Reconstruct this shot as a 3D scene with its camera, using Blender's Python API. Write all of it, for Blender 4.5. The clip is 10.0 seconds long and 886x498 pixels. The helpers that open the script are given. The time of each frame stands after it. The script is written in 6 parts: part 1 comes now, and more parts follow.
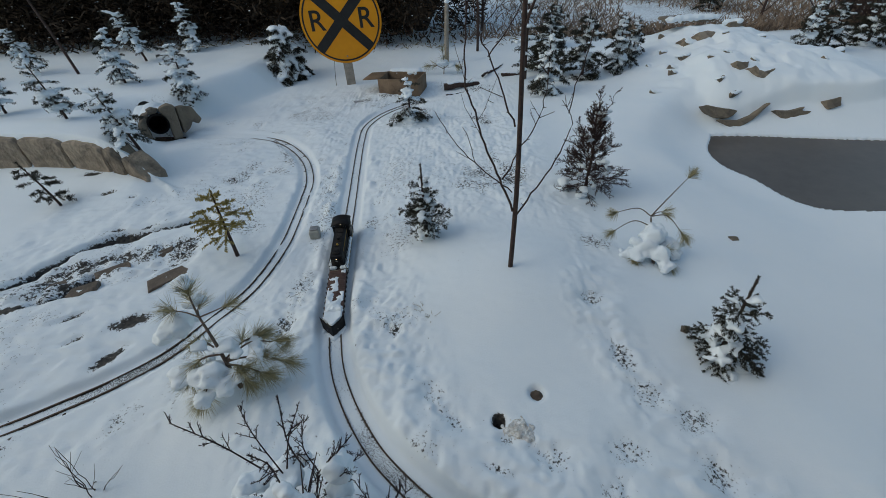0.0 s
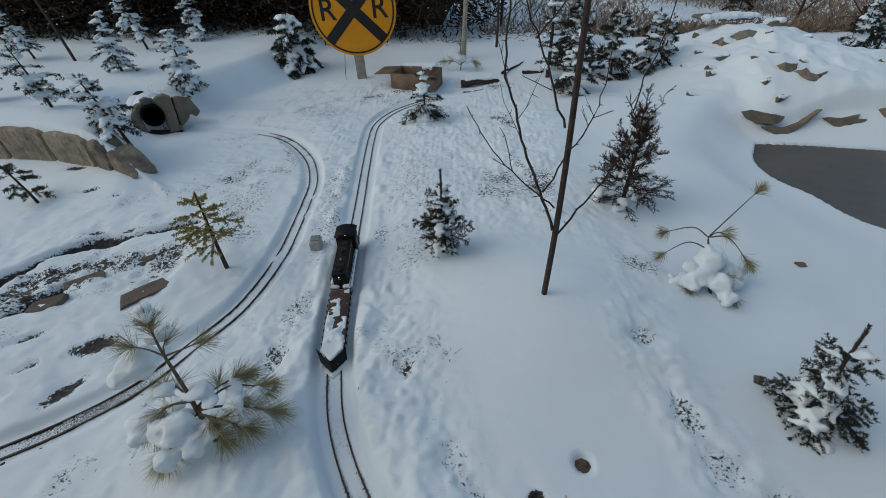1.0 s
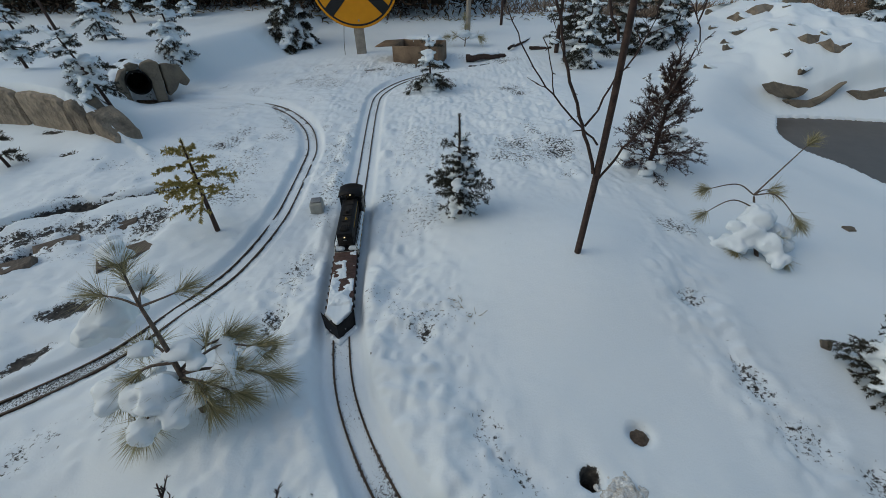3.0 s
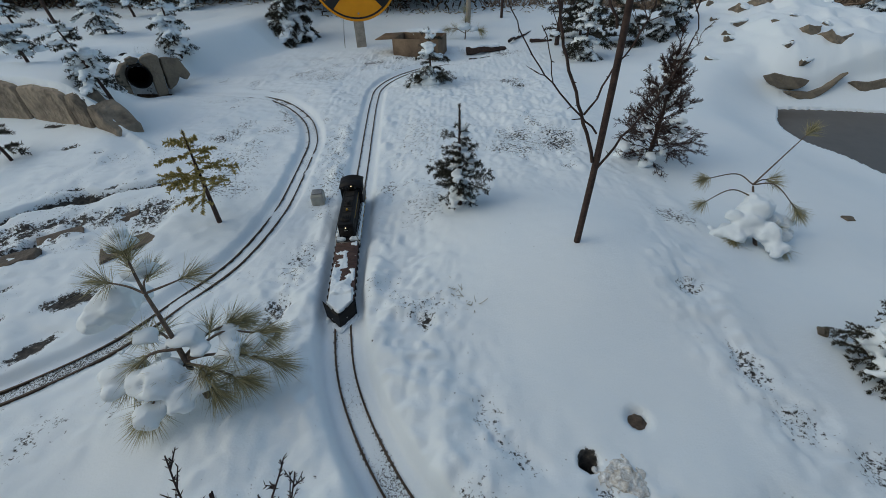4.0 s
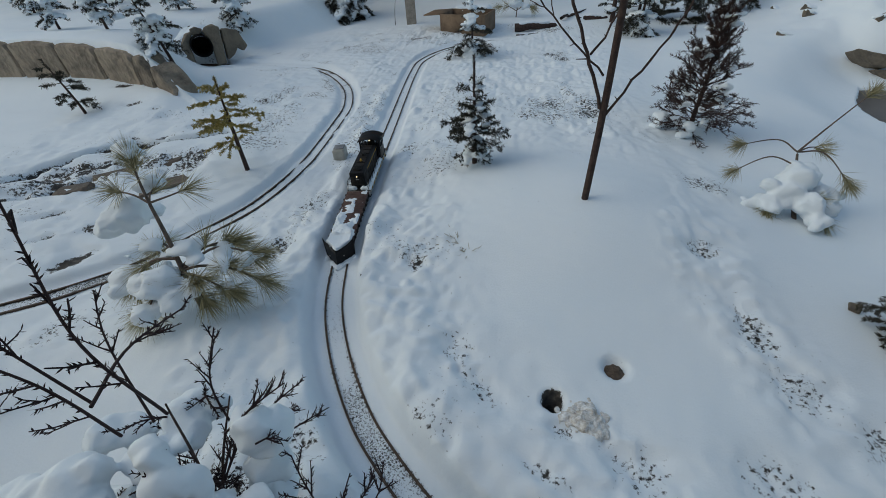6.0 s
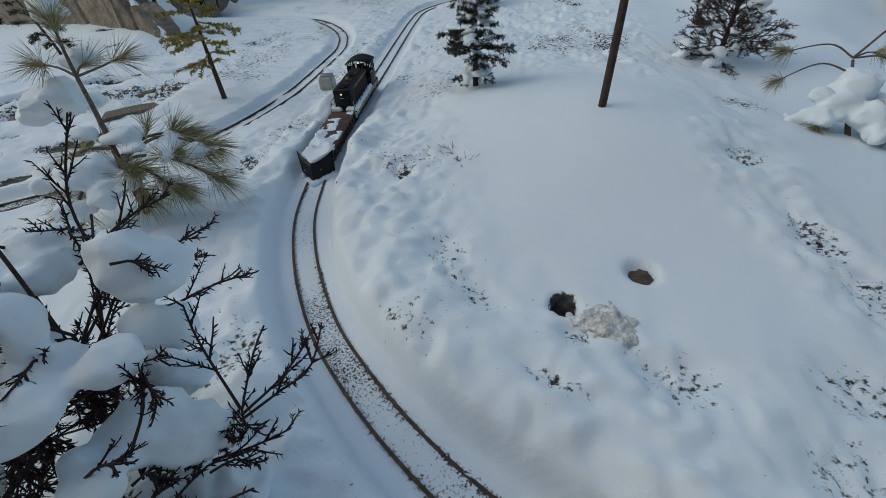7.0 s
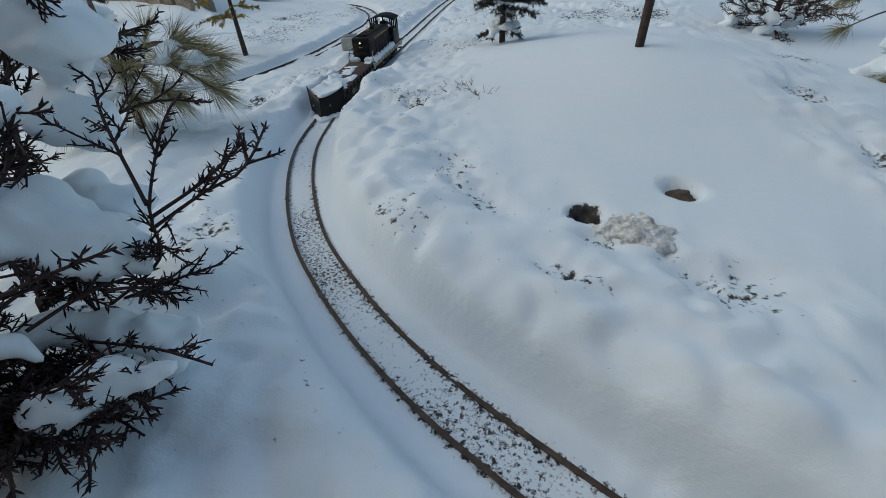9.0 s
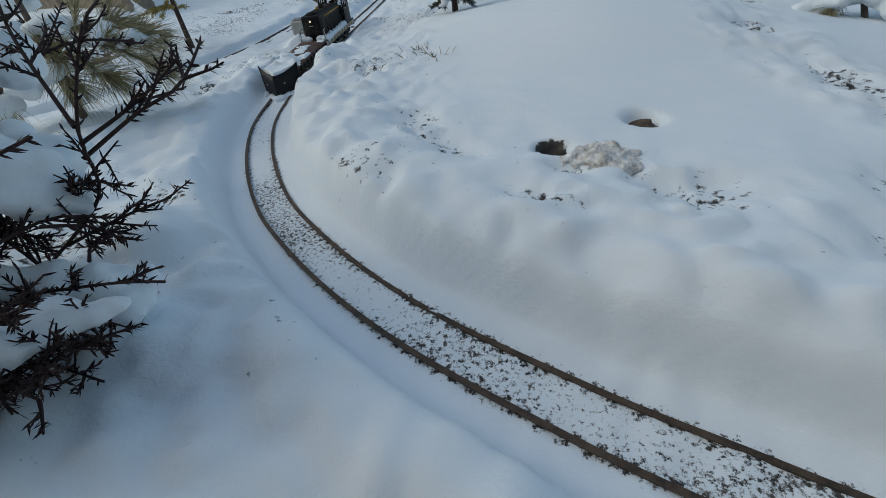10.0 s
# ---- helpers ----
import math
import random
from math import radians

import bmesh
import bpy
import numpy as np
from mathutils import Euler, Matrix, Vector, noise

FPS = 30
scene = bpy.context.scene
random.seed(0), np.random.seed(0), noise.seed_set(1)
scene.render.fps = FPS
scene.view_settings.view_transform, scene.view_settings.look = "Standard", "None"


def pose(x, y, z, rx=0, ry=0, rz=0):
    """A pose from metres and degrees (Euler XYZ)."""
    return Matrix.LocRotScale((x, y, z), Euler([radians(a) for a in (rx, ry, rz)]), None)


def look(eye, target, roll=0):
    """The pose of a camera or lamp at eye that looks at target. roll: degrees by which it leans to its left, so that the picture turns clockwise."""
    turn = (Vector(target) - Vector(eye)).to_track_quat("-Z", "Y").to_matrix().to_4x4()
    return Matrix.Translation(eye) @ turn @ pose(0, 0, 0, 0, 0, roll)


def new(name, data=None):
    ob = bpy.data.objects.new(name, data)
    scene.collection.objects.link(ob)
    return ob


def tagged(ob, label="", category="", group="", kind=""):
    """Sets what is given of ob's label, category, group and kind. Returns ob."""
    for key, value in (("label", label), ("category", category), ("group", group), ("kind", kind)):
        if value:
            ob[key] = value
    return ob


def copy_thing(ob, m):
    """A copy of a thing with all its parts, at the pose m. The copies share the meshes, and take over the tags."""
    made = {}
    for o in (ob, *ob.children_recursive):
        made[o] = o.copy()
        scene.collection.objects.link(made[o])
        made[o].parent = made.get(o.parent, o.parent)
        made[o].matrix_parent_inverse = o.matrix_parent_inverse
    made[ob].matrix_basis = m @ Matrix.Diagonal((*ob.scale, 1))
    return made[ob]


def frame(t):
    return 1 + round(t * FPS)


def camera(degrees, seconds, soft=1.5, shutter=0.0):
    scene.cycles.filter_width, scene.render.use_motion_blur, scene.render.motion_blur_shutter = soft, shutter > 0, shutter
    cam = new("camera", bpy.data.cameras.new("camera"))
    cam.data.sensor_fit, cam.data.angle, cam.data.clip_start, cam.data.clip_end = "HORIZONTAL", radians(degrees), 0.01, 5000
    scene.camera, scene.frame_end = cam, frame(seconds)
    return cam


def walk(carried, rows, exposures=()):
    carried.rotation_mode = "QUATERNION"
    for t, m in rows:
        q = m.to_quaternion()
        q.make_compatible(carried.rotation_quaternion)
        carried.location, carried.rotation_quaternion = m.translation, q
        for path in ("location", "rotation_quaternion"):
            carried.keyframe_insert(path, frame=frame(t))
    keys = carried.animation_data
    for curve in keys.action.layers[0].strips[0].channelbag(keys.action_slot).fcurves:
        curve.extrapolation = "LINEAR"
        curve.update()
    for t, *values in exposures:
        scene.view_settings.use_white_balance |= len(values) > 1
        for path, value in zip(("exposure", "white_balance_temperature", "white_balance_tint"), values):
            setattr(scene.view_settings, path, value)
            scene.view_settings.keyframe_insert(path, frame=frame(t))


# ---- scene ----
# Camera and its way
EXPO = 0.03
cam = camera(93.8, 10.0, 0.6)
METRES, EYE, TILT, LEAN, TURN = 1.47, 1.275, -37.6, 3.0, 0.0
ROWS = [
    (0.0, 0.0, 0.0, 0.0, -0.0, 0.0, 0.0),
    (0.5, -0.0066, 0.104, 0.0479, 0.35, 0.07, -1.47),
    (1.0, -0.0434, 0.1937, 0.0544, 0.75, -0.04, -1.67),
    (1.5, -0.0838, 0.273, 0.0094, 0.73, 0.0, -1.42),
    (2.0, -0.0875, 0.3141, -0.0269, 0.24, -0.02, -1.23),
    (3.5, -0.1066, 0.3097, -0.0606, -0.06, -0.28, -1.96),
    (4.0, -0.1001, 0.3084, -0.0658, 0.06, -0.73, -1.64),
    (4.5, -0.0955, 0.316, -0.0638, 0.23, -0.84, 0.07),
    (5.0, -0.0936, 0.3338, -0.0653, -0.03, -1.06, 1.63),
    (5.5, -0.0669, 0.2983, -0.1005, 3.03, -1.52, -1.49),
    (7.0, 0.0483, 0.4374, -0.3084, 8.3, -2.87, -5.91),
    (7.5, 0.0607, 0.4883, -0.3658, 8.46, -2.27, -7.0),
    (8.0, 0.0684, 0.4968, -0.3987, 10.45, -1.57, -9.24),
    (8.5, 0.0802, 0.4997, -0.4127, 11.45, -1.41, -9.35),
    (9.0, 0.0781, 0.5041, -0.4232, 11.92, -1.38, -8.76),
    (9.5, 0.0833, 0.5177, -0.443, 11.56, -1.48, -5.66),
    (10.0, 0.087, 0.5126, -0.4664, 8.8, -1.86, -2.83),
]
START = pose(0, 0, EYE, TILT, LEAN, TURN)
way_rows = [(t, START @ pose(METRES * x, METRES * y, METRES * z, 90 + pitch, roll, yaw)) for t, x, y, z, yaw, pitch, roll in ROWS]
way_rows.append((5.7, look((-0.048, 0.222, 0.865), (-0.321, 1.764, -0.379), -2.7)))
way_rows.append((6.8, look((0.042, 0.233, 0.591), (-0.331, 1.724, -0.686), -6.0)))
way_rows.sort(key=lambda r: r[0])
walk(cam, way_rows, [(0.0, EXPO, 7200, -2), (6.0, EXPO, 7200, -2), (8.0, EXPO + 0.16, 7200, -2), (10.0, EXPO + 0.18, 7200, -2)])

# World and light: a pale winter sky, the sun low and veiled
world = bpy.data.worlds.new("winter_sky")
scene.world = world
world.use_nodes = True
wn = world.node_tree
sky = wn.nodes.new("ShaderNodeTexSky")
sky.sky_type, sky.sun_disc = "NISHITA", False
sky.sun_elevation, sky.sun_rotation = radians(44), radians(262)
sky.air_density, sky.dust_density, sky.ozone_density = 1.0, 1.6, 1.5
wn.links.new(sky.outputs[0], wn.nodes["Background"].inputs[0])
wn.nodes["Background"].inputs[1].default_value = 0.15
sun = new("sun", bpy.data.lights.new("sun", "SUN"))
sun.data.energy, sun.data.angle, sun.data.color = 0.2, radians(110), (1.0, 0.86, 0.72)
sun.matrix_basis = look((-4.9, -0.7, 5.0), (0, 0, 0))


# ---- materials ----
def mat(name, build):
    m = bpy.data.materials.new(name)
    m.use_nodes = True
    build(m.node_tree, m.node_tree.nodes["Principled BSDF"])
    return m


def node(nt, kind, **kw):
    n = nt.nodes.new(kind)
    for k, v in kw.items():
        n.inputs[k].default_value = v
    return n


def noise_tex(nt, scale, detail=4.0, rough=0.55, coords="Object"):
    tc = nt.nodes.new("ShaderNodeTexCoord")
    n = node(nt, "ShaderNodeTexNoise", Scale=scale, Detail=detail, Roughness=rough)
    nt.links.new(tc.outputs[coords], n.inputs["Vector"])
    return n


def ramp(nt, src, *stops):
    r = nt.nodes.new("ShaderNodeValToRGB")
    e = r.color_ramp.elements
    e[0].position, e[0].color = stops[0][0], (*stops[0][1], 1)
    e[1].position, e[1].color = stops[-1][0], (*stops[-1][1], 1)
    for p, c in stops[1:-1]:
        e.new(p).color = (*c, 1)
    nt.links.new(src, r.inputs[0])
    return r


def bump(nt, bs, src, strength, distance):
    b = node(nt, "ShaderNodeBump", Strength=strength, Distance=distance)
    nt.links.new(src, b.inputs["Height"])
    old = bs.inputs["Normal"].links
    if old:
        nt.links.new(old[0].from_socket, b.inputs["Normal"])
    nt.links.new(b.outputs[0], bs.inputs["Normal"])


def mottled(name, c1, c2, scale, rough=0.8, metal=0.0, bumps=0.4, depth=0.002, fine=6.0, rnd=0.0, gloss=0.35):
    """Two tones mixed by noise at two scales, with grain relief."""
    def build(nt, bs):
        a = noise_tex(nt, scale)
        b = noise_tex(nt, scale * fine, 3.0)
        mx = nt.nodes.new("ShaderNodeMath")
        mx.operation = "MULTIPLY_ADD"
        nt.links.new(b.outputs[0], mx.inputs[0])
        mx.inputs[1].default_value = 0.5
        nt.links.new(a.outputs[0], mx.inputs[2])
        src = mx.outputs[0]
        if rnd:
            info = nt.nodes.new("ShaderNodeObjectInfo")
            ad = nt.nodes.new("ShaderNodeMath")
            ad.operation = "MULTIPLY_ADD"
            nt.links.new(info.outputs["Random"], ad.inputs[0])
            ad.inputs[1].default_value = rnd
            nt.links.new(src, ad.inputs[2])
            src = ad.outputs[0]
        r = ramp(nt, src, (0.45, c1), (1.05, c2))
        nt.links.new(r.outputs[0], bs.inputs["Base Color"])
        bs.inputs["Roughness"].default_value = rough
        bs.inputs["Metallic"].default_value = metal
        bs.inputs["Specular IOR Level"].default_value = gloss
        bump(nt, bs, b.outputs[0], bumps, depth)
    return mat(name, build)


def leafy(name, c1, c2, rough=0.6):
    """Needles and leaves: a tone for each one, taken per island."""
    def build(nt, bs):
        g = nt.nodes.new("ShaderNodeNewGeometry")
        r = ramp(nt, g.outputs["Random Per Island"], (0.0, c1), (1.0, c2))
        nt.links.new(r.outputs[0], bs.inputs["Base Color"])
        bs.inputs["Roughness"].default_value = rough
        bs.inputs["Specular IOR Level"].default_value = 0.18
    return mat(name, build)


def build_snow(nt, bs):
    a = noise_tex(nt, 9.0, 4.0)
    r = ramp(nt, a.outputs[0], (0.3, (0.755, 0.825, 0.88)), (0.7, (0.81, 0.86, 0.9)))
    nt.links.new(r.outputs[0], bs.inputs["Base Color"])
    bs.inputs["Roughness"].default_value = 0.75
    bs.inputs["Specular IOR Level"].default_value = 0.2
    b = noise_tex(nt, 130.0, 5.0, 0.7)
    bump(nt, bs, b.outputs[0], 0.22, 0.003)


SNOW = mat("loose_snow", build_snow)


def build_ground(nt, bs):
    """Snow that thins out to wet soil, leaf litter and grit where it was trodden or scraped; the soil tone also paints
    shade in the burrow and under the stream's snow lip.
    """
    a = noise_tex(nt, 2.3, 4.0)
    white = ramp(nt, a.outputs[0], (0.3, (0.755, 0.825, 0.88)), (0.7, (0.81, 0.86, 0.9)))
    s1, s2 = noise_tex(nt, 78.0, 3.0, 0.6), noise_tex(nt, 170.0, 4.0, 0.7)
    soil = ramp(nt, noise_tex(nt, 60.0, 4.0).outputs[0], (0.35, (0.026, 0.026, 0.027)), (0.6, (0.07, 0.064, 0.058)), (0.8, (0.17, 0.15, 0.13)))
    at = nt.nodes.new("ShaderNodeAttribute")
    at.attribute_name = "bare"
    grain = nt.nodes.new("ShaderNodeAttribute")
    grain.attribute_name = "grain"
    pick = nt.nodes.new("ShaderNodeMix")
    nt.links.new(grain.outputs["Fac"], pick.inputs["Factor"])
    nt.links.new(s1.outputs[0], pick.inputs["A"])
    nt.links.new(noise_tex(nt, 260.0, 4.0, 0.7).outputs[0], pick.inputs["B"])
    m1 = nt.nodes.new("ShaderNodeMath")
    m1.operation = "MULTIPLY_ADD"
    m0 = nt.nodes.new("ShaderNodeMath")
    m0.operation = "MULTIPLY"
    nt.links.new(pick.outputs["Result"], m0.inputs[0])
    m0.inputs[1].default_value = 1.15
    nt.links.new(s2.outputs[0], m1.inputs[0])
    m1.inputs[1].default_value = 0.7
    nt.links.new(m0.outputs[0], m1.inputs[2])
    m2 = nt.nodes.new("ShaderNodeMath")
    m2.operation = "ADD"
    nt.links.new(m1.outputs[0], m2.inputs[0])
    nt.links.new(at.outputs["Fac"], m2.inputs[1])
    mr = nt.nodes.new("ShaderNodeMapRange")
    mr.inputs["From Min"].default_value, mr.inputs["From Max"].default_value = 1.25, 1.4
    nt.links.new(m2.outputs[0], mr.inputs["Value"])
    mix = nt.nodes.new("ShaderNodeMix")
    mix.data_type = "RGBA"
    nt.links.new(mr.outputs[0], mix.inputs["Factor"])
    nt.links.new(white.outputs[0], mix.inputs["A"])
    nt.links.new(soil.outputs[0], mix.inputs["B"])
    nt.links.new(mix.outputs["Result"], bs.inputs["Base Color"])
    bs.inputs["Roughness"].default_value = 0.75
    bs.inputs["Specular IOR Level"].default_value = 0.25
    inv = nt.nodes.new("ShaderNodeMath")
    inv.operation = "SUBTRACT"
    nt.links.new(s2.outputs[0], inv.inputs[0])
    nt.links.new(mr.outputs[0], inv.inputs[1])
    bump(nt, bs, noise_tex(nt, 24.0, 4.0, 0.5).outputs[0], 0.16, 0.006)
    bump(nt, bs, inv.outputs[0], 0.3, 0.004)


GROUND = mat("trodden_snow", build_ground)
STONE = mottled("sandstone", (0.05, 0.043, 0.037), (0.34, 0.275, 0.21), 8.0, 0.9, fine=3.0, bumps=1.0, depth=0.025, rnd=0.25)
GREYROCK = mottled("grey_boulder", (0.06, 0.054, 0.048), (0.2, 0.165, 0.125), 9.0, 0.9, bumps=0.7, depth=0.01, rnd=0.25)
WETSTONE = mottled("wet_brown_stone", (0.045, 0.034, 0.027), (0.15, 0.115, 0.088), 12.0, 0.6, bumps=0.6, depth=0.008, rnd=0.2)
GRITROCK = mottled("gritty_snow_crust", (0.36, 0.31, 0.25), (0.85, 0.87, 0.88), 60.0, 0.9, bumps=0.8, depth=0.004, fine=4)
PEBBLE = mottled("dark_brown_pebble", (0.03, 0.022, 0.018), (0.17, 0.13, 0.1), 70.0, 0.85, bumps=0.8, depth=0.003)
BARK = mottled("brown_bark", (0.024, 0.016, 0.014), (0.085, 0.053, 0.044), 60.0, 0.85, bumps=0.8, depth=0.002)
PINEBARK = mottled("grey_pine_bark", (0.07, 0.055, 0.045), (0.2, 0.15, 0.12), 70.0, 0.85, bumps=0.7, depth=0.002)
STAKEWOOD = mottled("weathered_timber", (0.2, 0.17, 0.14), (0.42, 0.37, 0.31), 25.0, 0.85, bumps=0.5, depth=0.003)
SIDING = mottled("blocker_boards", (0.2, 0.155, 0.12), (0.34, 0.27, 0.21), 4.0, 0.8, bumps=0.3, depth=0.002)
SPRUCE = leafy("spruce_needles", (0.014, 0.015, 0.011), (0.065, 0.06, 0.042))
FIR = leafy("olive_fir_needles", (0.2, 0.165, 0.05), (0.46, 0.37, 0.14))
PINE = leafy("white_pine_needles", (0.17, 0.155, 0.075), (0.46, 0.41, 0.25), 0.5)
JUNIPER = leafy("bronze_juniper_needles", (0.012, 0.008, 0.009), (0.055, 0.033, 0.032))
RUSTJUN = leafy("brown_juniper_needles", (0.02, 0.012, 0.01), (0.085, 0.05, 0.04))
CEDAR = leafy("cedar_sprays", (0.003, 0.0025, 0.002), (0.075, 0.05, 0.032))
DRYGRASS = leafy("dry_grass_blades", (0.13, 0.09, 0.065), (0.36, 0.265, 0.195), 0.8)
STRAW = leafy("withered_stalks", (0.12, 0.085, 0.05), (0.3, 0.25, 0.15), 0.8)
RAIL = mottled("tarnished_brass_rail", (0.035, 0.028, 0.024), (0.13, 0.09, 0.064), 50.0, 0.6, 0.4, bumps=0.2, depth=0.0006)
TIE = mottled("dark_plastic_sleeper", (0.025, 0.02, 0.018), (0.075, 0.06, 0.05), 90.0, 0.8, bumps=0.3, depth=0.0006)
ICE = mottled("dull_grey_ice", (0.07, 0.06, 0.052), (0.125, 0.108, 0.094), 0.9, 0.38, bumps=0.15, depth=0.002, fine=14)
BLACK = mottled("black_enamel", (0.005, 0.005, 0.006), (0.014, 0.014, 0.016), 40.0, 0.5, gloss=0.18, bumps=0.1, depth=0.0004)
GRIME = mottled("grimy_black_iron", (0.008, 0.0075, 0.0075), (0.035, 0.031, 0.029), 60.0, 0.7, gloss=0.2, bumps=0.3, depth=0.0006)
DECK = mottled("brown_wooden_deck", (0.045, 0.028, 0.024), (0.12, 0.07, 0.06), 45.0, 0.8, bumps=0.5, depth=0.001)
YELLOW = mottled("dull_yellow_paint", (0.3, 0.17, 0.03), (0.5, 0.31, 0.07), 60.0, 0.6, bumps=0.1, depth=0.0005)
GREYPAINT = mottled("pale_grey_paint", (0.3, 0.29, 0.27), (0.5, 0.48, 0.44), 50.0, 0.6, bumps=0.1, depth=0.0005)
SIGNYEL = mottled("amber_sign_sheeting", (0.68, 0.25, 0.006), (0.8, 0.32, 0.01), 3.0, 0.45, bumps=0.05, depth=0.0005)
SIGNBLK = mottled("sign_black", (0.008, 0.008, 0.008), (0.02, 0.02, 0.02), 8.0, 0.5, bumps=0.05, depth=0.0005)
ZINC = mottled("zinc_plate", (0.22, 0.22, 0.22), (0.42, 0.42, 0.42), 30.0, 0.5, 0.7, bumps=0.1, depth=0.0005)
CARD = mottled("damp_cardboard", (0.11, 0.075, 0.05), (0.24, 0.165, 0.11), 14.0, 0.9, bumps=0.3, depth=0.002)
PIPEPL = mottled("black_drain_plastic", (0.005, 0.005, 0.005), (0.014, 0.014, 0.014), 20.0, 0.8, gloss=0.05, bumps=0.2, depth=0.001)


def build_block(nt, bs):
    r = ramp(nt, noise_tex(nt, 30.0).outputs[0], (0.3, (0.42, 0.41, 0.36)), (0.7, (0.62, 0.61, 0.56)))
    nt.links.new(r.outputs[0], bs.inputs["Base Color"])
    bs.inputs["Roughness"].default_value = 0.3
    bs.inputs["Transmission Weight"].default_value = 0.35
    bump(nt, bs, noise_tex(nt, 60.0).outputs[0], 0.3, 0.002)


FROSTED = mat("frosted_glass_block", build_block)


def build_glow(nt, bs):
    bs.inputs["Base Color"].default_value = (0.9, 0.85, 0.7, 1)
    bs.inputs["Emission Color"].default_value = (1.0, 0.87, 0.62, 1)
    bs.inputs["Emission Strength"].default_value = 1.0


GLOW = mat("lit_headlight_lens", build_glow)


def build_pane(nt, bs):
    bs.inputs["Base Color"].default_value = (0.9, 0.92, 0.93, 1)
    bs.inputs["Roughness"].default_value = 0.08
    bs.inputs["Transmission Weight"].default_value = 1.0
    bs.inputs["IOR"].default_value = 1.1


PANE = mat("clear_cab_pane", build_pane)


# ---- mesh helpers ----
class Buf:
    """Gathers vertices, triangles and quads for one mesh."""

    def __init__(self):
        self.v, self.t, self.q, self.n = [], [], [], 0

    def add(self, verts, tris=(), quads=()):
        verts = np.asarray(verts, float).reshape(-1, 3)
        if len(tris):
            self.t.append(np.asarray(tris, int) + self.n)
        if len(quads):
            self.q.append(np.asarray(quads, int) + self.n)
        self.v.append(verts)
        self.n += len(verts)

    def tube(self, pts, r0, r1, sides=6):
        pts = np.asarray(pts, float)
        k = len(pts)
        tan = np.gradient(pts, axis=0)
        tan /= np.linalg.norm(tan, axis=1)[:, None] + 1e-9
        up = np.array([0.31, 0.17, 0.93]) if abs(tan[0][2]) < 0.9 else np.array([1.0, 0.1, 0.0])
        a = np.cross(tan, up)
        a /= np.linalg.norm(a, axis=1)[:, None] + 1e-9
        b = np.cross(tan, a)
        ang = np.linspace(0, 2 * np.pi, sides, endpoint=False)
        rad = np.linspace(r0, r1, k)[:, None, None]
        ring = pts[:, None] + rad * (np.cos(ang)[None, :, None] * a[:, None] + np.sin(ang)[None, :, None] * b[:, None])
        quads = [(i * sides + j, i * sides + (j + 1) % sides, (i + 1) * sides + (j + 1) % sides, (i + 1) * sides + j) for i in range(k - 1) for j in range(sides)]
        tip = [[(k - 1) * sides + j, (k - 1) * sides + (j + 1) % sides, k * sides] for j in range(sides)]
        self.add(np.vstack([ring.reshape(-1, 3), pts[-1:] + tan[-1:] * r1]), tip, quads)

    def blades(self, p, d, length, width, droop=0.0):
        """Needles or leaves: slim pointed triangles with a fold, from p along d."""
        p, d = np.asarray(p, float), np.asarray(d, float)
        n = len(p)
        if n == 0:
            return
        d = d / (np.linalg.norm(d, axis=1)[:, None] + 1e-9)
        side = np.cross(d, RNG.normal(size=(n, 3)))
        side /= np.linalg.norm(side, axis=1)[:, None] + 1e-9
        length = np.broadcast_to(np.asarray(length, float), (n,))[:, None]
        w = np.broadcast_to(np.asarray(width, float), (n,))[:, None]
        mid = p + d * length * 0.5
        end = p + d * length
        end[:, 2] -= (length * droop)[:, 0]
        mid[:, 2] -= (length * droop * 0.25)[:, 0]
        v = np.stack([p - side * w * 0.4, p + side * w * 0.4, mid + side * w * 0.5, mid - side * w * 0.5, end], 1).reshape(-1, 3)
        k = np.arange(n)[:, None] * 5
        self.add(v, k + np.array([[3, 2, 4]]), k + np.array([[0, 1, 2, 3]]))

    def blob(self, c, r, rough=0.18, level=2, freq=1.7):
        v, f = ICO[level]
        off = RNG.uniform(0, 50, 3)
        amp = np.array([noise.noise(Vector(x * freq + off)) for x in v])
        self.add(np.asarray(c) + v * (1 + rough * amp)[:, None] * np.asarray(r), f)

    def box(self, c, s, m=None):
        x, y, z = np.asarray(s, float) / 2
        v = np.array([(i, j, k) for i in (-x, x) for j in (-y, y) for k in (-z, z)]) + np.asarray(c, float)
        if m is not None:
            v = np.array([m @ Vector(a) for a in v])
        self.add(v, quads=[(0, 1, 3, 2), (4, 6, 7, 5), (0, 4, 5, 1), (2, 3, 7, 6), (0, 2, 6, 4), (1, 5, 7, 3)])

    def mesh(self, name, material, smooth=True):
        me = bpy.data.meshes.new(name)
        v = np.vstack(self.v)
        t = np.vstack(self.t) if self.t else np.zeros((0, 3), int)
        q = np.vstack(self.q) if self.q else np.zeros((0, 4), int)
        me.vertices.add(len(v))
        me.vertices.foreach_set("co", v.ravel())
        me.loops.add(t.size + q.size)
        me.loops.foreach_set("vertex_index", np.concatenate([t.ravel(), q.ravel()]).astype(np.int32))
        me.polygons.add(len(t) + len(q))
        me.polygons.foreach_set("loop_start", np.concatenate([np.arange(len(t)) * 3, t.size + np.arange(len(q)) * 4]).astype(np.int32))
        me.polygons.foreach_set("use_smooth", np.full(len(t) + len(q), smooth))
        me.update(calc_edges=True)
        me.materials.append(material)
        return me


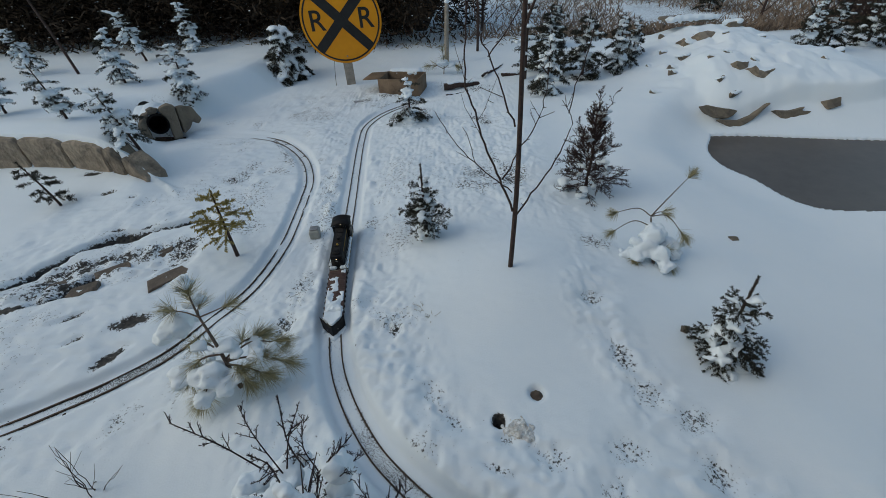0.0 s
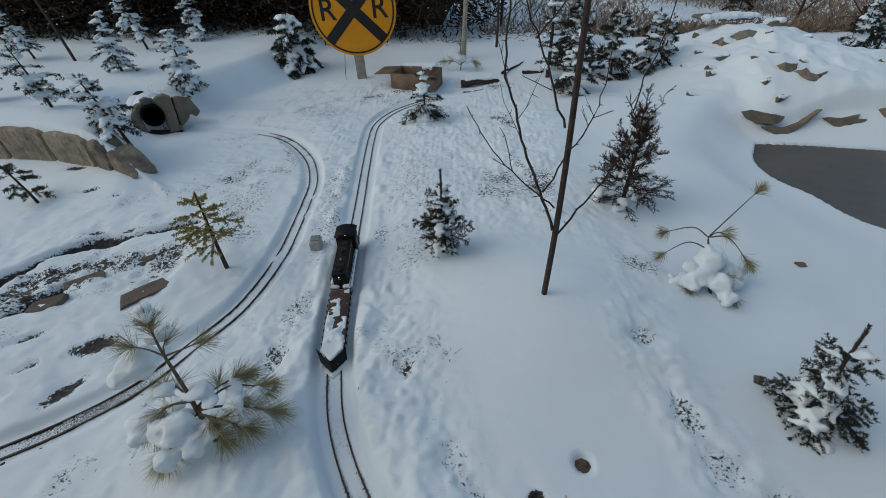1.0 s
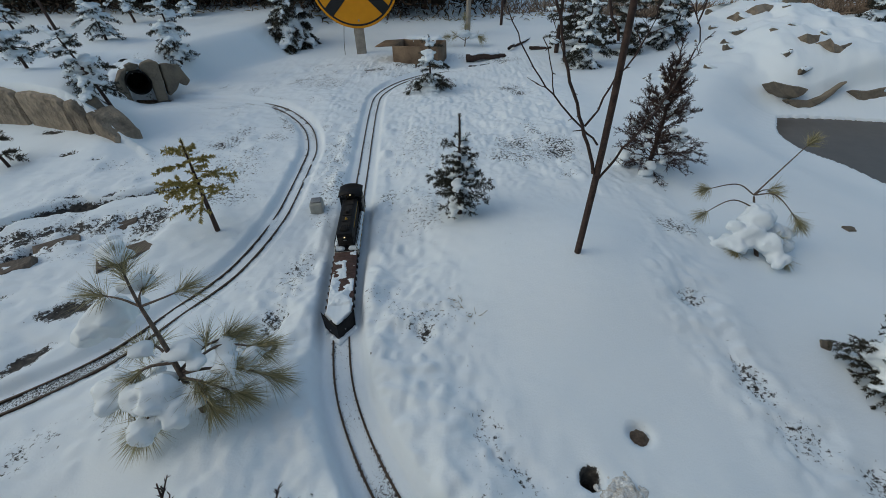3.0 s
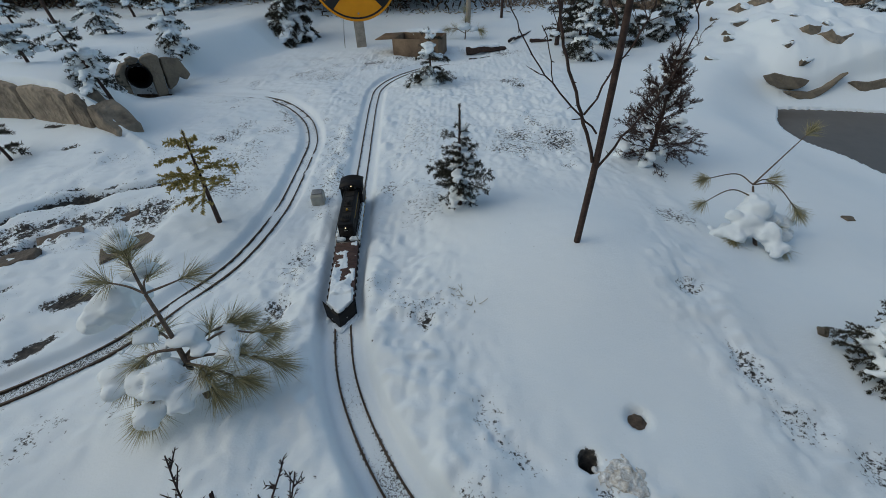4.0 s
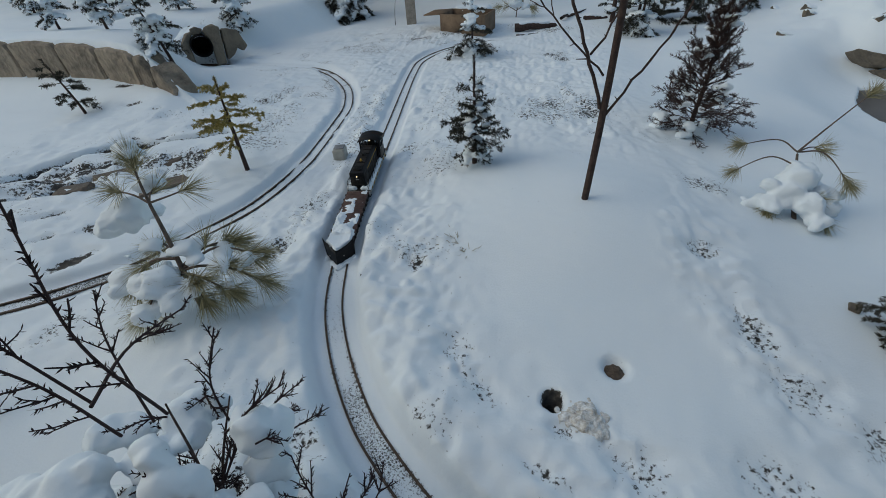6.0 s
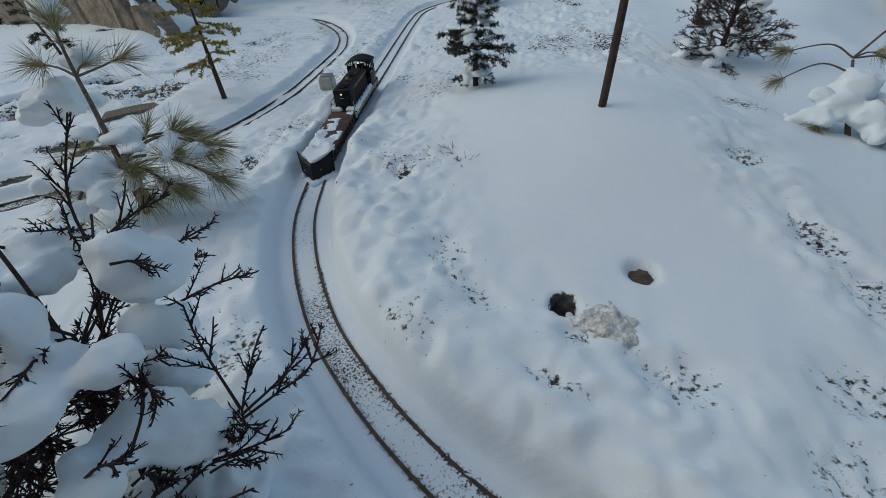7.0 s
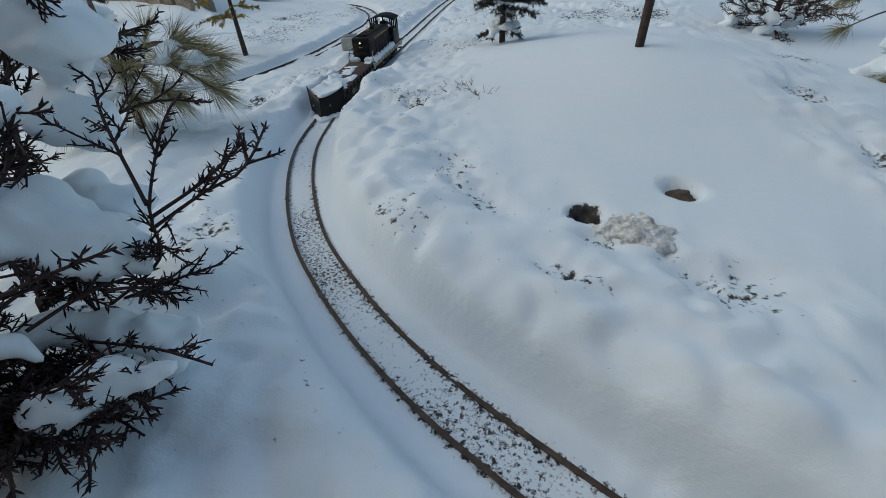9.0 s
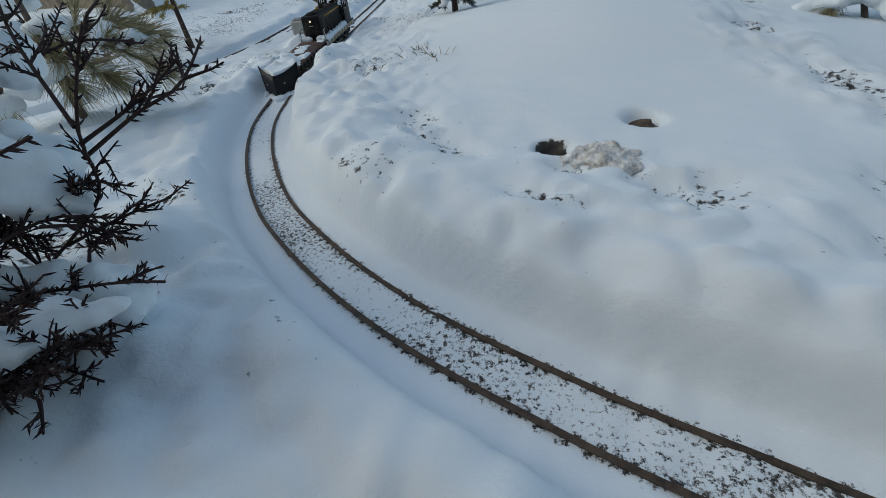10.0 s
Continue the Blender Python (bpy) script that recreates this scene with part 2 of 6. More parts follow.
RNG = np.random.RandomState(7)
ICO = {}
for lv in (1, 2, 3):
    b_ = bmesh.new()
    bmesh.ops.create_icosphere(b_, subdivisions=lv, radius=1.0)
    b_.verts.ensure_lookup_table()
    ICO[lv] = (np.array([tuple(v.co) for v in b_.verts]), np.array([[v.index for v in f.verts] for f in b_.faces]))
    b_.free()


def part(name, buf, material, parent, label="", smooth=True):
    """One mesh object under a thing or a part, from a Buf or a bmesh."""
    if isinstance(buf, Buf):
        me = buf.mesh(name, material, smooth)
    else:
        me = bpy.data.meshes.new(name)
        buf.to_mesh(me)
        buf.free()
        me.materials.append(material)
        me.polygons.foreach_set("use_smooth", np.full(len(me.polygons), smooth))
    ob = new(name, me)
    ob.parent = parent
    if label:
        ob["label"] = label
    return ob


def thing(name, label, category, m=None, group="", kind=""):
    ob = new(name)
    ob.empty_display_size = 0.05
    if m is not None:
        ob.matrix_basis = m
    return tagged(ob, label, category, group, kind)


def bm_box(size, at=(0, 0, 0), bevel=0.0, seg=2, m=None):
    bm = bmesh.new()
    bmesh.ops.create_cube(bm, size=1.0)
    bmesh.ops.scale(bm, vec=size, verts=bm.verts)
    if bevel:
        bmesh.ops.bevel(bm, geom=bm.edges[:], offset=bevel, segments=seg, affect="EDGES", profile=0.6)
    bmesh.ops.translate(bm, vec=at, verts=bm.verts)
    if m is not None:
        bmesh.ops.transform(bm, matrix=m, verts=bm.verts)
    return bm


def bm_cyl(r1, r2, depth, at=(0, 0, 0), seg=20, rot=None, bevel=0.0):
    bm = bmesh.new()
    bmesh.ops.create_cone(bm, cap_ends=True, segments=seg, radius1=r1, radius2=r2, depth=depth)
    if bevel:
        rim = [e for e in bm.edges if len(e.link_faces) == 2 and any(len(f.verts) > 4 for f in e.link_faces)]
        bmesh.ops.bevel(bm, geom=rim, offset=bevel, segments=2, affect="EDGES")
    if rot is not None:
        bmesh.ops.transform(bm, matrix=rot, verts=bm.verts)
    bmesh.ops.translate(bm, vec=at, verts=bm.verts)
    return bm


def fuse(ob, voxel, smooth=4, rough=0.0, freq=40.0):
    """Melts overlapping lumps of one mesh into one soft skin."""
    r = ob.modifiers.new("melt", "REMESH")
    r.mode, r.voxel_size = "VOXEL", voxel
    s = ob.modifiers.new("soften", "SMOOTH")
    s.iterations, s.factor = smooth, 0.6
    dg = bpy.context.evaluated_depsgraph_get()
    me = bpy.data.meshes.new_from_object(ob.evaluated_get(dg))
    ob.modifiers.clear()
    mt = ob.data.materials[0]
    ob.data = me
    me.materials.clear()
    me.materials.append(mt)
    me.polygons.foreach_set("use_smooth", np.full(len(me.polygons), True))
    if rough:
        n = len(me.vertices)
        co, no = np.zeros(n * 3), np.zeros(n * 3)
        me.vertices.foreach_get("co", co)
        me.vertex_normals.foreach_get("vector", no)
        co = co.reshape(-1, 3)
        x, y, z = (co * freq).T
        amp = vnoise(x + 0.6 * z, y) + vnoise(y + 7.3, z + 0.4 * x) + 0.5 * vnoise(2.3 * x, 2.3 * z + y) + 0.5 * vnoise(2.3 * y, 2.3 * z - x)
        me.vertices.foreach_set("co", (co + no.reshape(-1, 3) * (rough * amp)[:, None]).ravel())
        me.update()
    return ob


def spline(ctrl, step):
    """A smooth line through the control points, in even steps."""
    c = np.asarray(ctrl, float)
    c = np.vstack([2 * c[0] - c[1], c, 2 * c[-1] - c[-2]])
    out = []
    for i in range(1, len(c) - 2):
        s = np.linspace(0, 1, 24, endpoint=False)[:, None]
        p0, p1, p2, p3 = c[i - 1:i + 3]
        out.append(0.5 * (2 * p1 + (p2 - p0) * s + (2 * p0 - 5 * p1 + 4 * p2 - p3) * s ** 2 + (3 * p1 - p0 - 3 * p2 + p3) * s ** 3))
    p = np.vstack(out + [c[-2:-1]])
    d = np.concatenate([[0], np.cumsum(np.linalg.norm(np.diff(p, axis=0), axis=1))])
    s = np.arange(0, d[-1], step)
    return np.stack([np.interp(s, d, p[:, k]) for k in range(p.shape[1])], 1)


# ---- the lie of the land ----
TABLE = np.random.RandomState(3).rand(256, 256)


def vnoise(x, y):
    i, j = np.floor(x).astype(int), np.floor(y).astype(int)
    u, v = x - i, y - j
    u, v = u * u * (3 - 2 * u), v * v * (3 - 2 * v)
    g = lambda a, b: TABLE[a % 256, b % 256]
    return (g(i, j) * (1 - u) + g(i + 1, j) * u) * (1 - v) + (g(i, j + 1) * (1 - u) + g(i + 1, j + 1) * u) * v - 0.5


def fbm(x, y, f, octaves=3):
    return sum(vnoise(x * f * 2 ** k + 17.3 * k, y * f * 2 ** k + 5.1 * k) * 0.5 ** k for k in range(octaves))


def sm(a, b, x):
    t = np.clip((x - a) / (b - a), 0, 1)
    return t * t * (3 - 2 * t)


def hump(x, y, cx, cy, sx, sy, h):
    return h * np.exp(-((x - cx) / sx) ** 2 - ((y - cy) / sy) ** 2)


RAIL_TOP = -0.036
MAIN_LINE = spline([(0.05, 4.35), (-0.35, 4.05), (-0.6, 3.8), (-0.725, 3.5), (-0.728, 3.2), (-0.687, 2.72), (-0.64, 2.25), (-0.61, 1.92), (-0.583, 1.65), (-0.56, 1.43), (-0.54, 1.27),
                    (-0.512, 1.12), (-0.478, 0.99), (-0.432, 0.88), (-0.367, 0.765), (-0.289, 0.656), (-0.214, 0.579), (-0.12, 0.499), (-0.02, 0.431), (0.085, 0.376), (0.2, 0.325), (0.4, 0.255),
                    (0.8, 0.18), (1.3, 0.16)], 0.01)
LOOP_LINE = spline([(-2.6, 3.46), (-2.2, 3.43), (-1.8, 3.4), (-1.5, 3.3), (-1.3, 3.14), (-1.1, 2.86), (-0.985, 2.55), (-0.955, 2.3), (-0.94, 2.08), (-0.93, 1.86), (-0.94, 1.7), (-0.965, 1.54),
                     (-1.0, 1.42), (-1.08, 1.27), (-1.19, 1.08), (-1.335, 0.945), (-1.48, 0.85), (-1.63, 0.76), (-1.9, 0.62), (-2.3, 0.45)], 0.01)
WATER = -0.205
WALL_FRONT = np.array([(-9.0, 2.95), (-4.3, 2.74), (-3.4, 2.70), (-2.99, 2.675), (-2.63, 2.64), (-2.30, 2.56), (-2.12, 2.49), (-1.91, 2.40), (-1.8, 2.3)])
POND = np.array([(2.16, 3.32), (1.99, 3.02), (1.97, 2.77), (2.07, 2.54), (2.13, 2.29), (2.26, 2.15), (2.58, 2.1), (3.1, 2.02), (3.8, 1.95), (4.5, 2.2), (4.7, 2.7), (4.2, 3.0), (3.36, 3.08), (2.8, 3.2), (2.5, 3.27)])
POND = spline(np.vstack([POND, POND[:1]]), 0.06)


def nearest(x, y, line):
    """Distance to a line of points."""
    out = np.full(x.shape, 9.0)
    lo, hi = line.min(0) - 0.6, line.max(0) + 0.6
    k = np.where((x > lo[0]) & (x < hi[0]) & (y > lo[1]) & (y < hi[1]))[0]
    for c in np.array_split(k, max(1, len(k) // 20000)):
        if len(c):
            out[c] = np.sqrt(((x[c, None] - line[None, :, 0]) ** 2 + (y[c, None] - line[None, :, 1]) ** 2).min(1))
    return out


def pond_distance(x, y):
    """Below nought over the water."""
    d = nearest(x, y, POND)
    px, py = POND[:, 0], POND[:, 1]
    qx, qy = np.roll(px, -1), np.roll(py, -1)
    inside = np.zeros(x.shape, bool)
    k = np.where((x > 1.8) & (x < 4.9) & (y > 1.8) & (y < 3.5))[0]
    if len(k):
        X, Y = x[k, None], y[k, None]
        cross = ((py > Y) != (qy > Y)) & (X < (qx - px) * (Y - py) / (qy - py + 1e-12) + px)
        inside[k] = cross.sum(1) % 2 == 1
    return np.where(inside, -d, d)


BRANCH_BED = spline([(-2.40, 1.43), (-2.27, 1.48), (-2.18, 1.58), (-2.08, 1.73), (-1.95, 1.87), (-1.81, 1.91), (-1.67, 1.97), (-1.49, 2.05)], 0.02)
LOW_BED = spline([(-1.99, 1.35), (-1.92, 1.40), (-1.85, 1.49), (-1.82, 1.57), (-1.75, 1.71)], 0.02)
FOOTWAY = spline([(0.62, 2.3), (0.66, 1.95), (0.7, 1.7), (0.6, 1.4), (0.56, 1.25), (0.58, 1.05), (0.63, 0.85), (0.72, 0.65), (0.8, 0.45), (0.95, 0.2)], 0.03)
# Trodden spots: x, y, reach along, reach across, turn, how bare
SPOTS = [(0.56, 1.26, 0.06, 0.04, 20, 0.3), (0.7, 1.69, 0.09, 0.07, 0, 0.33), (0.27, 0.6, 0.05, 0.04, 30, 0.27), (0.21, 0.64, 0.05, 0.02, 130, 0.2), (0.6, 0.98, 0.04, 0.07, 10, 0.34),
         (0.64, 0.83, 0.06, 0.06, 0, 0.26), (0.76, 0.73, 0.07, 0.05, 20, 0.3), (0.75, 0.56, 0.05, 0.06, 0, 0.3), (0.5, 0.62, 0.06, 0.05, 0, 0.26), (0.42, 0.5, 0.06, 0.04, 40, 0.24),
         (-0.04, 0.735, 0.08, 0.035, 140, 0.26), (-0.1, 0.83, 0.07, 0.05, 120, 0.22), (-0.26, 1.12, 0.03, 0.04, 0, 0.42), (0.13, 0.66, 0.03, 0.02, 0, 0.3), (-0.74, 1.2, 0.05, 0.08, 0, 0.36),
         (-0.73, 1.42, 0.07, 0.16, 0, 0.27), (-0.5, 1.0, 0.03, 0.05, 0, 0.3), (0.1, 0.56, 0.06, 0.02, 150, 0.3), (-0.3, 1.8, 0.12, 0.25, 0, 0.22), (-0.35, 2.5, 0.2, 0.4, 0, 0.22),
         (-0.8, 2.5, 0.12, 0.5, 0, 0.22), (-0.75, 2.0, 0.09, 0.3, 0, 0.26), (-1.3, 2.2, 0.2, 0.35, 0, 0.24), (-1.25, 1.95, 0.2, 0.12, 0, 0.3), (-1.2, 3.7, 0.3, 0.2, 0, 0.26),
         (-0.5, 0.68, 0.05, 0.04, 0, 0.12),
         (-1.43, 1.24, 0.085, 0.04, 25, 0.75), (-1.42, 1.05, 0.07, 0.03, 60, 0.7), (-2.05, 1.32, 0.1, 0.03, 15, 0.75), (-2.27, 2.8, 0.06, 0.02, 0, 0.5), (-2.47, 2.57, 0.07, 0.025, 5, 0.6), (-1.96, 1.97, 0.05, 0.02, 10, 0.55), (-1.72, 1.27, 0.06, 0.02, 35, 0.5), (-1.78, 2.0, 0.05, 0.018, 30, 0.55), (-2.25, 2.36, 0.07, 0.02, 5, 0.6), (-1.62, 1.14, 0.05, 0.015, 40, 0.45), (-2.05, 2.3, 0.03, 0.012, 20, 0.5)]


def land(x, y, detail=True):
    """Height of the snow, and how bare the soil lies there, painted shade of burrow and stream lip included."""
    x, y = np.atleast_1d(np.asarray(x, float)), np.atleast_1d(np.asarray(y, float))
    h = hump(x, y, 0.22, 1.42, 0.42, 0.4, 0.075)
    h -= 0.06 * sm(0.35, 1.1, x) * (1 - sm(2.4, 3.6, y))
    h -= 0.1 * sm(1.1, 2.1, x) * (1 - sm(3.0, 3.6, y))
    h += hump(x, y, -0.42, 0.3, 0.3, 0.36, 0.055) + hump(x, y, -0.75, 0.8, 0.22, 0.2, 0.03)
    h += hump(x, y, 2.85, 5.0, 0.8, 0.75, 0.3) + hump(x, y, 3.3, 4.15, 0.9, 0.5, 0.12) + hump(x, y, 2.35, 4.2, 0.5, 0.5, 0.06)
    edge = np.interp(y, [2.3, 2.42, 2.5, 2.65, 3.0, 3.4, 3.6, 4.6, 6.0], [-1.74, -1.78, -1.92, -2.02, -2.2, -2.42, -2.3, -1.8, -1.6])
    rear = np.interp(x, WALL_FRONT[:, 0], WALL_FRONT[:, 1]) + 0.026
    h += 0.07 * np.exp(-(np.maximum(rear - y, 0) / 0.22) ** 2) * sm(0.0, 0.3, -1.85 - x) * (1 - sm(2.9, 3.3, y))
    h += 0.22 * sm(0.0, 0.02, y - rear) * sm(0.0, 0.35, edge - x) * (1 - 0.5 * sm(4.6, 6, y)) + 0.04 * sm(0.05, 0.5, edge - x) * sm(2.3, 2.9, y)
    h += 0.1 * sm(4.7, 6.0, y) * (1 - sm(1.0, 2.4, x)) + 0.03 * np.clip(y - 9, 0, 60) + 0.02 * np.clip(np.abs(x) - 9, 0, 40)
    d1, d2 = nearest(x, y, MAIN_LINE), nearest(x, y, LOOP_LINE)
    dw = nearest(x, y, FOOTWAY)
    trod = np.maximum(np.maximum(1 - sm(0.25, 0.5, d1), (1 - sm(0.2, 0.45, d2))), 0.7 * (1 - sm(0.06, 0.2, dw)))
    trod = np.maximum(trod, sm(1.6, 2.2, y) * (1 - sm(0.4, 0.9, x)) * (1 - sm(4.2, 4.8, y)) * sm(-2.0, -1.6, x))
    trod = np.maximum(trod, 0.75 * sm(-2.7, -2.4, x) * (1 - sm(-1.3, -1.0, x)) * sm(0.5, 0.9, y) * (1 - sm(2.2, 2.5, y)))
    trod = trod * (1 - 0.8 * sm(-0.2, 0.05, x) * (1 - sm(1.3, 1.7, y)) * (1 - sm(0.0, 0.1, 0.2 - dw)))
    lumpy = 0.08 + 0.92 * trod
    far = 1 - sm(8, 14, np.hypot(x, y))
    if detail:
        dent = sm(0.05, 0.32, fbm(x + 5, y + 2, 7.5, 2))
        h = h + far * (0.022 * fbm(x, y, 2.2, 2) + (0.002 + 0.011 * np.exp(-(d1 / 0.3) ** 2)) * fbm(x, y + 3, 13.0, 3) + lumpy * 0.012 * fbm(x + 3, y, 9.0, 3) + 0.016 * trod * np.abs(fbm(x + 8, y, 30.0, 2)) + 0.014 * trod * np.abs(fbm(x, y + 9, 19.0, 2)) - 0.009 * trod * dent + 0.005 * trod * fbm(x, y, 47.0, 1))
    bare = trod * (1 - 0.5 * (1 - sm(0.1, 0.22, dw))) * (0.1 + 0.42 * fbm(x + 1, y + 4, 3.1, 2) + 0.32 * fbm(x, y, 11.0, 2))
    for cx, cy, a, b, turn, s in SPOTS:
        c, n = math.cos(radians(turn)), math.sin(radians(turn))
        if cx > 0.15 and a < 0.1:
            a, b = a * 1.2, b * 1.2
        u, v = ((x - cx) * c + (y - cy) * n) / a, (-(x - cx) * n + (y - cy) * c) / b
        g = np.exp(-(u * u + v * v) ** 1.5)
        bare = np.maximum(bare, (s + 0.05) * g)
        if detail and a < 0.1:
            h = h - g * (0.018 - 0.02 * np.abs(fbm(x + 4, y, 38.0, 2)))
    bare = bare * (1 - hump(x, y, -0.65, 0.83, 0.2, 0.14, 1.0))
    buried = 0.3 * sm(0.2, 0.35, fbm(x + 2, y + 7, 3.3, 2)) + 1.2 * sm(3.3, 3.4, y) + hump(x, y, -0.945, 2.15, 0.2, 0.02, 0.4) + hump(x, y, -0.94, 1.78, 0.2, 0.04, 0.35) + hump(x, y, -1.08, 1.26, 0.06, 0.05, 0.6)
    for d, low in ((d1, 0.85 * sm(1.15, 1.7, y)), (d2, 0.6)):
        k = 1 - low * (1 - sm(0.07, 0.4, d))
        h = h * k + (RAIL_TOP + 0.012) * (1 - k) + (1 - k) * 0.012 * fbm(x, y, 16.0, 3)
    for d, wide, bank, base_dirt, deep in ((d1, 0.058, 0.024, 0.35 - 0.25 * sm(1.1, 2.2, y), 0.0052 - 0.01 * sm(3.95, 4.2, y)), (d2, 0.048, 0.03, 0.1 + 0.14 * (1 - sm(1.15, 1.35, y)), 0.0065 + 0.0006 * (1 - sm(1.2, 1.4, y)) - 0.0115 * np.clip(buried, 0, 1))):
        k = sm(wide, wide + bank, d)
        h = h * k + (RAIL_TOP - deep) * (1 - k)
        edge_dirt = np.exp(-((d - 0.024) / 0.0058) ** 2) * (0.5 + 0.3 * fbm(x, y, 9.0, 2)) * (deep > 0)
        bare = np.where(d < wide, np.maximum(np.where(d < 0.022, base_dirt + 0.45 * fbm(x, y, 5.0, 2), 0.0) * (deep > 0), edge_dirt), np.where(d < wide + bank, bare * 0.3, bare))
    if detail:
        h += 0.0032 * fbm(x, y, 70.0, 2) * (np.minimum(d1, d2) < 0.05)
        xl = np.interp(y, MAIN_LINE[::-1, 1], MAIN_LINE[::-1, 0])
        h += 0.022 * np.exp(-((d1 - 0.15) / 0.1) ** 2) * sm(0.0, 0.05, x - xl) * (1 - sm(0.9, 1.6, y)) * (0.8 + 0.7 * fbm(x, y, 6.0, 2))
        h += 0.018 * np.abs(fbm(x, y, 26.0, 2)) * np.exp(-((d1 - 0.2) / 0.13) ** 2) * (0.4 + sm(-0.1, 0.25, fbm(x, y + 6, 4.0, 2)))
        h += 0.022 * np.exp(-((d1 - 0.115) / 0.03) ** 2) * (0.5 + 1.4 * fbm(x, y, 13.0, 2)) * (1 - sm(2.6, 3.2, y))
    ds = np.minimum(nearest(x, y, BRANCH_BED) + 0.03 * fbm(x, y, 9.0, 2) - 0.06 * fbm(x + 3, y, 3.0, 2), nearest(x, y, LOW_BED) + 0.03 + 0.1 * fbm(x, y, 7.0, 2))
    h -= 0.06 * (1 - sm(0.015, 0.055, ds))
    # Soil of the bed, its dark band also painting the shade under overhanging snow
    bare = np.maximum(bare, 0.95 * (1 - sm(0.022, 0.045, ds)))
    wet = (1 - sm(0.1, 0.22, np.abs(y - 1.62 - 0.35 * (x + 1.75)))) * sm(-2.8, -2.4, x) * (1 - sm(-1.45, -1.3, x))
    bare = np.maximum(bare, wet * (0.2 + 0.5 * fbm(x, y, 5.0, 2) + 0.7 * np.abs(fbm(0.8 * x + 0.6 * y, 2.4 * (0.8 * y - 0.6 * x), 11.0, 2))))
    h += wet * (-0.03 + 0.06 * np.abs(fbm(0.8 * x + 0.6 * y, 2.0 * (0.8 * y - 0.6 * x), 12.0, 2)))
    for cx, cy, r, deep in ((0.116, 0.724, 0.019, 0.085), (0.255, 0.825, 0.027, 0.024)):
        g = np.exp(-(((x - cx) ** 2 + (y - cy) ** 2) / r ** 2) ** 2)
        h -= deep * g * (1.0 if detail else 0.0)
        # Soil tone on the burrow's far wall paints the shade inside the hole
        bare = np.maximum(bare, (1.5 if deep > 0.05 else 0.0) * np.exp(-(((x - cx) ** 2 + (y - cy - 0.008) ** 2) / (1.05 * r) ** 2) ** 2))
    h += 0.1 * sm(3.47, 3.55, y + 0.03 * np.sin(6 * x)) * sm(2.15, 2.4, x) * (1 - sm(3.5, 3.9, x)) * (1 - sm(3.7, 4.6, y))
    u, v = (x + 2.4) * 0.643 - (y - 3.37) * 0.766, (x + 2.4) * 0.766 + (y - 3.37) * 0.643
    bore = sm(-0.3, -0.26, u) * (1 - sm(0.0, 0.06, u)) * (1 - sm(0.1, 0.13, np.abs(v)))
    h = h * (1 - bore) + (RAIL_TOP - 0.06) * bore
    h += (0.07 * np.abs(fbm(x, y, 3.2, 3)) + 0.03 * fbm(x, y, 11.0, 2)) * np.exp(-((x - 2.8) / 0.9) ** 4 - ((y - 4.4) / 0.85) ** 4)
    dp = pond_distance(x, y)
    h = np.where(dp > 0, WATER + 0.012 + (h - WATER - 0.012) * sm(-0.05, 0.5, dp), WATER - 0.12 * sm(0, 0.05, -dp) + 0.012 * (1 - sm(0, 0.035, -dp)))
    bare = np.maximum(bare, (0.3 + 0.35 * fbm(x, y, 0.7, 3)) * sm(6.0, 7.5, y) * sm(0.2, 1.2, x))
    return h, bare


def ground_z(x, y):
    return float(land(x, y)[0][0])


def build_ground_sheet():
    def grow(a, sign):
        v, s, out = a, 0.05, []
        while abs(v) < 400:
            s *= 1.16
            v += sign * s
            out.append(v)
        return out
    gx = np.concatenate([grow(-4.4, -1)[::-1], np.arange(-4.4, -2.5, 0.032), np.arange(-2.5, -1.05, 0.016), np.arange(-1.05, 0.6, 0.0085), np.arange(0.6, 1.3, 0.014), np.arange(1.3, 1.9, 0.03), np.arange(1.9, 3.5, 0.012), np.arange(3.5, 4.6, 0.03), grow(4.6, 1)])
    gy = np.concatenate([grow(-0.3, -1)[::-1], np.arange(-0.3, 0.15, 0.02), np.arange(0.15, 1.4, 0.0085), np.arange(1.4, 3.6, 0.014), np.arange(3.6, 6.6, 0.03), grow(6.6, 1)])
    X, Y = np.meshgrid(gx, gy, indexing="ij")
    h, bare = land(X.ravel(), Y.ravel())
    nx, ny = X.shape
    i, j = np.meshgrid(np.arange(nx - 1), np.arange(ny - 1), indexing="ij")
    a = (i * ny + j).ravel()
    b = Buf()
    b.add(np.stack([X.ravel(), Y.ravel(), h], 1), quads=np.stack([a, a + ny, a + ny + 1, a + 1], 1))
    me = b.mesh("ground", GROUND)
    at = me.attributes.new("bare", "FLOAT", "POINT")
    at.data.foreach_set("value", bare.astype(np.float32))
    at = me.attributes.new("grain", "FLOAT", "POINT")
    at.data.foreach_set("value", (1 - sm(0.03, 0.06, np.minimum(nearest(X.ravel(), Y.ravel(), MAIN_LINE), nearest(X.ravel(), Y.ravel(), LOOP_LINE)))).astype(np.float32))
    return tagged(new("ground", me), "uneven snow cover with trodden patches showing dark soil", "snowy ground", kind="structure")


build_ground_sheet()

water = Buf()
ring = POND[::2]
water.add(np.vstack([[POND[:, 0].mean(), POND[:, 1].mean(), WATER], np.column_stack([(ring - ring.mean(0)) * 1.015 + ring.mean(0), np.full(len(ring), WATER)])]),
          [[0, 1 + i, 1 + (i + 1) % len(ring)] for i in range(len(ring))])
tagged(new("water", water.mesh("water", ICE)), "dull grey frozen surface of the garden pond", "pond", kind="structure")


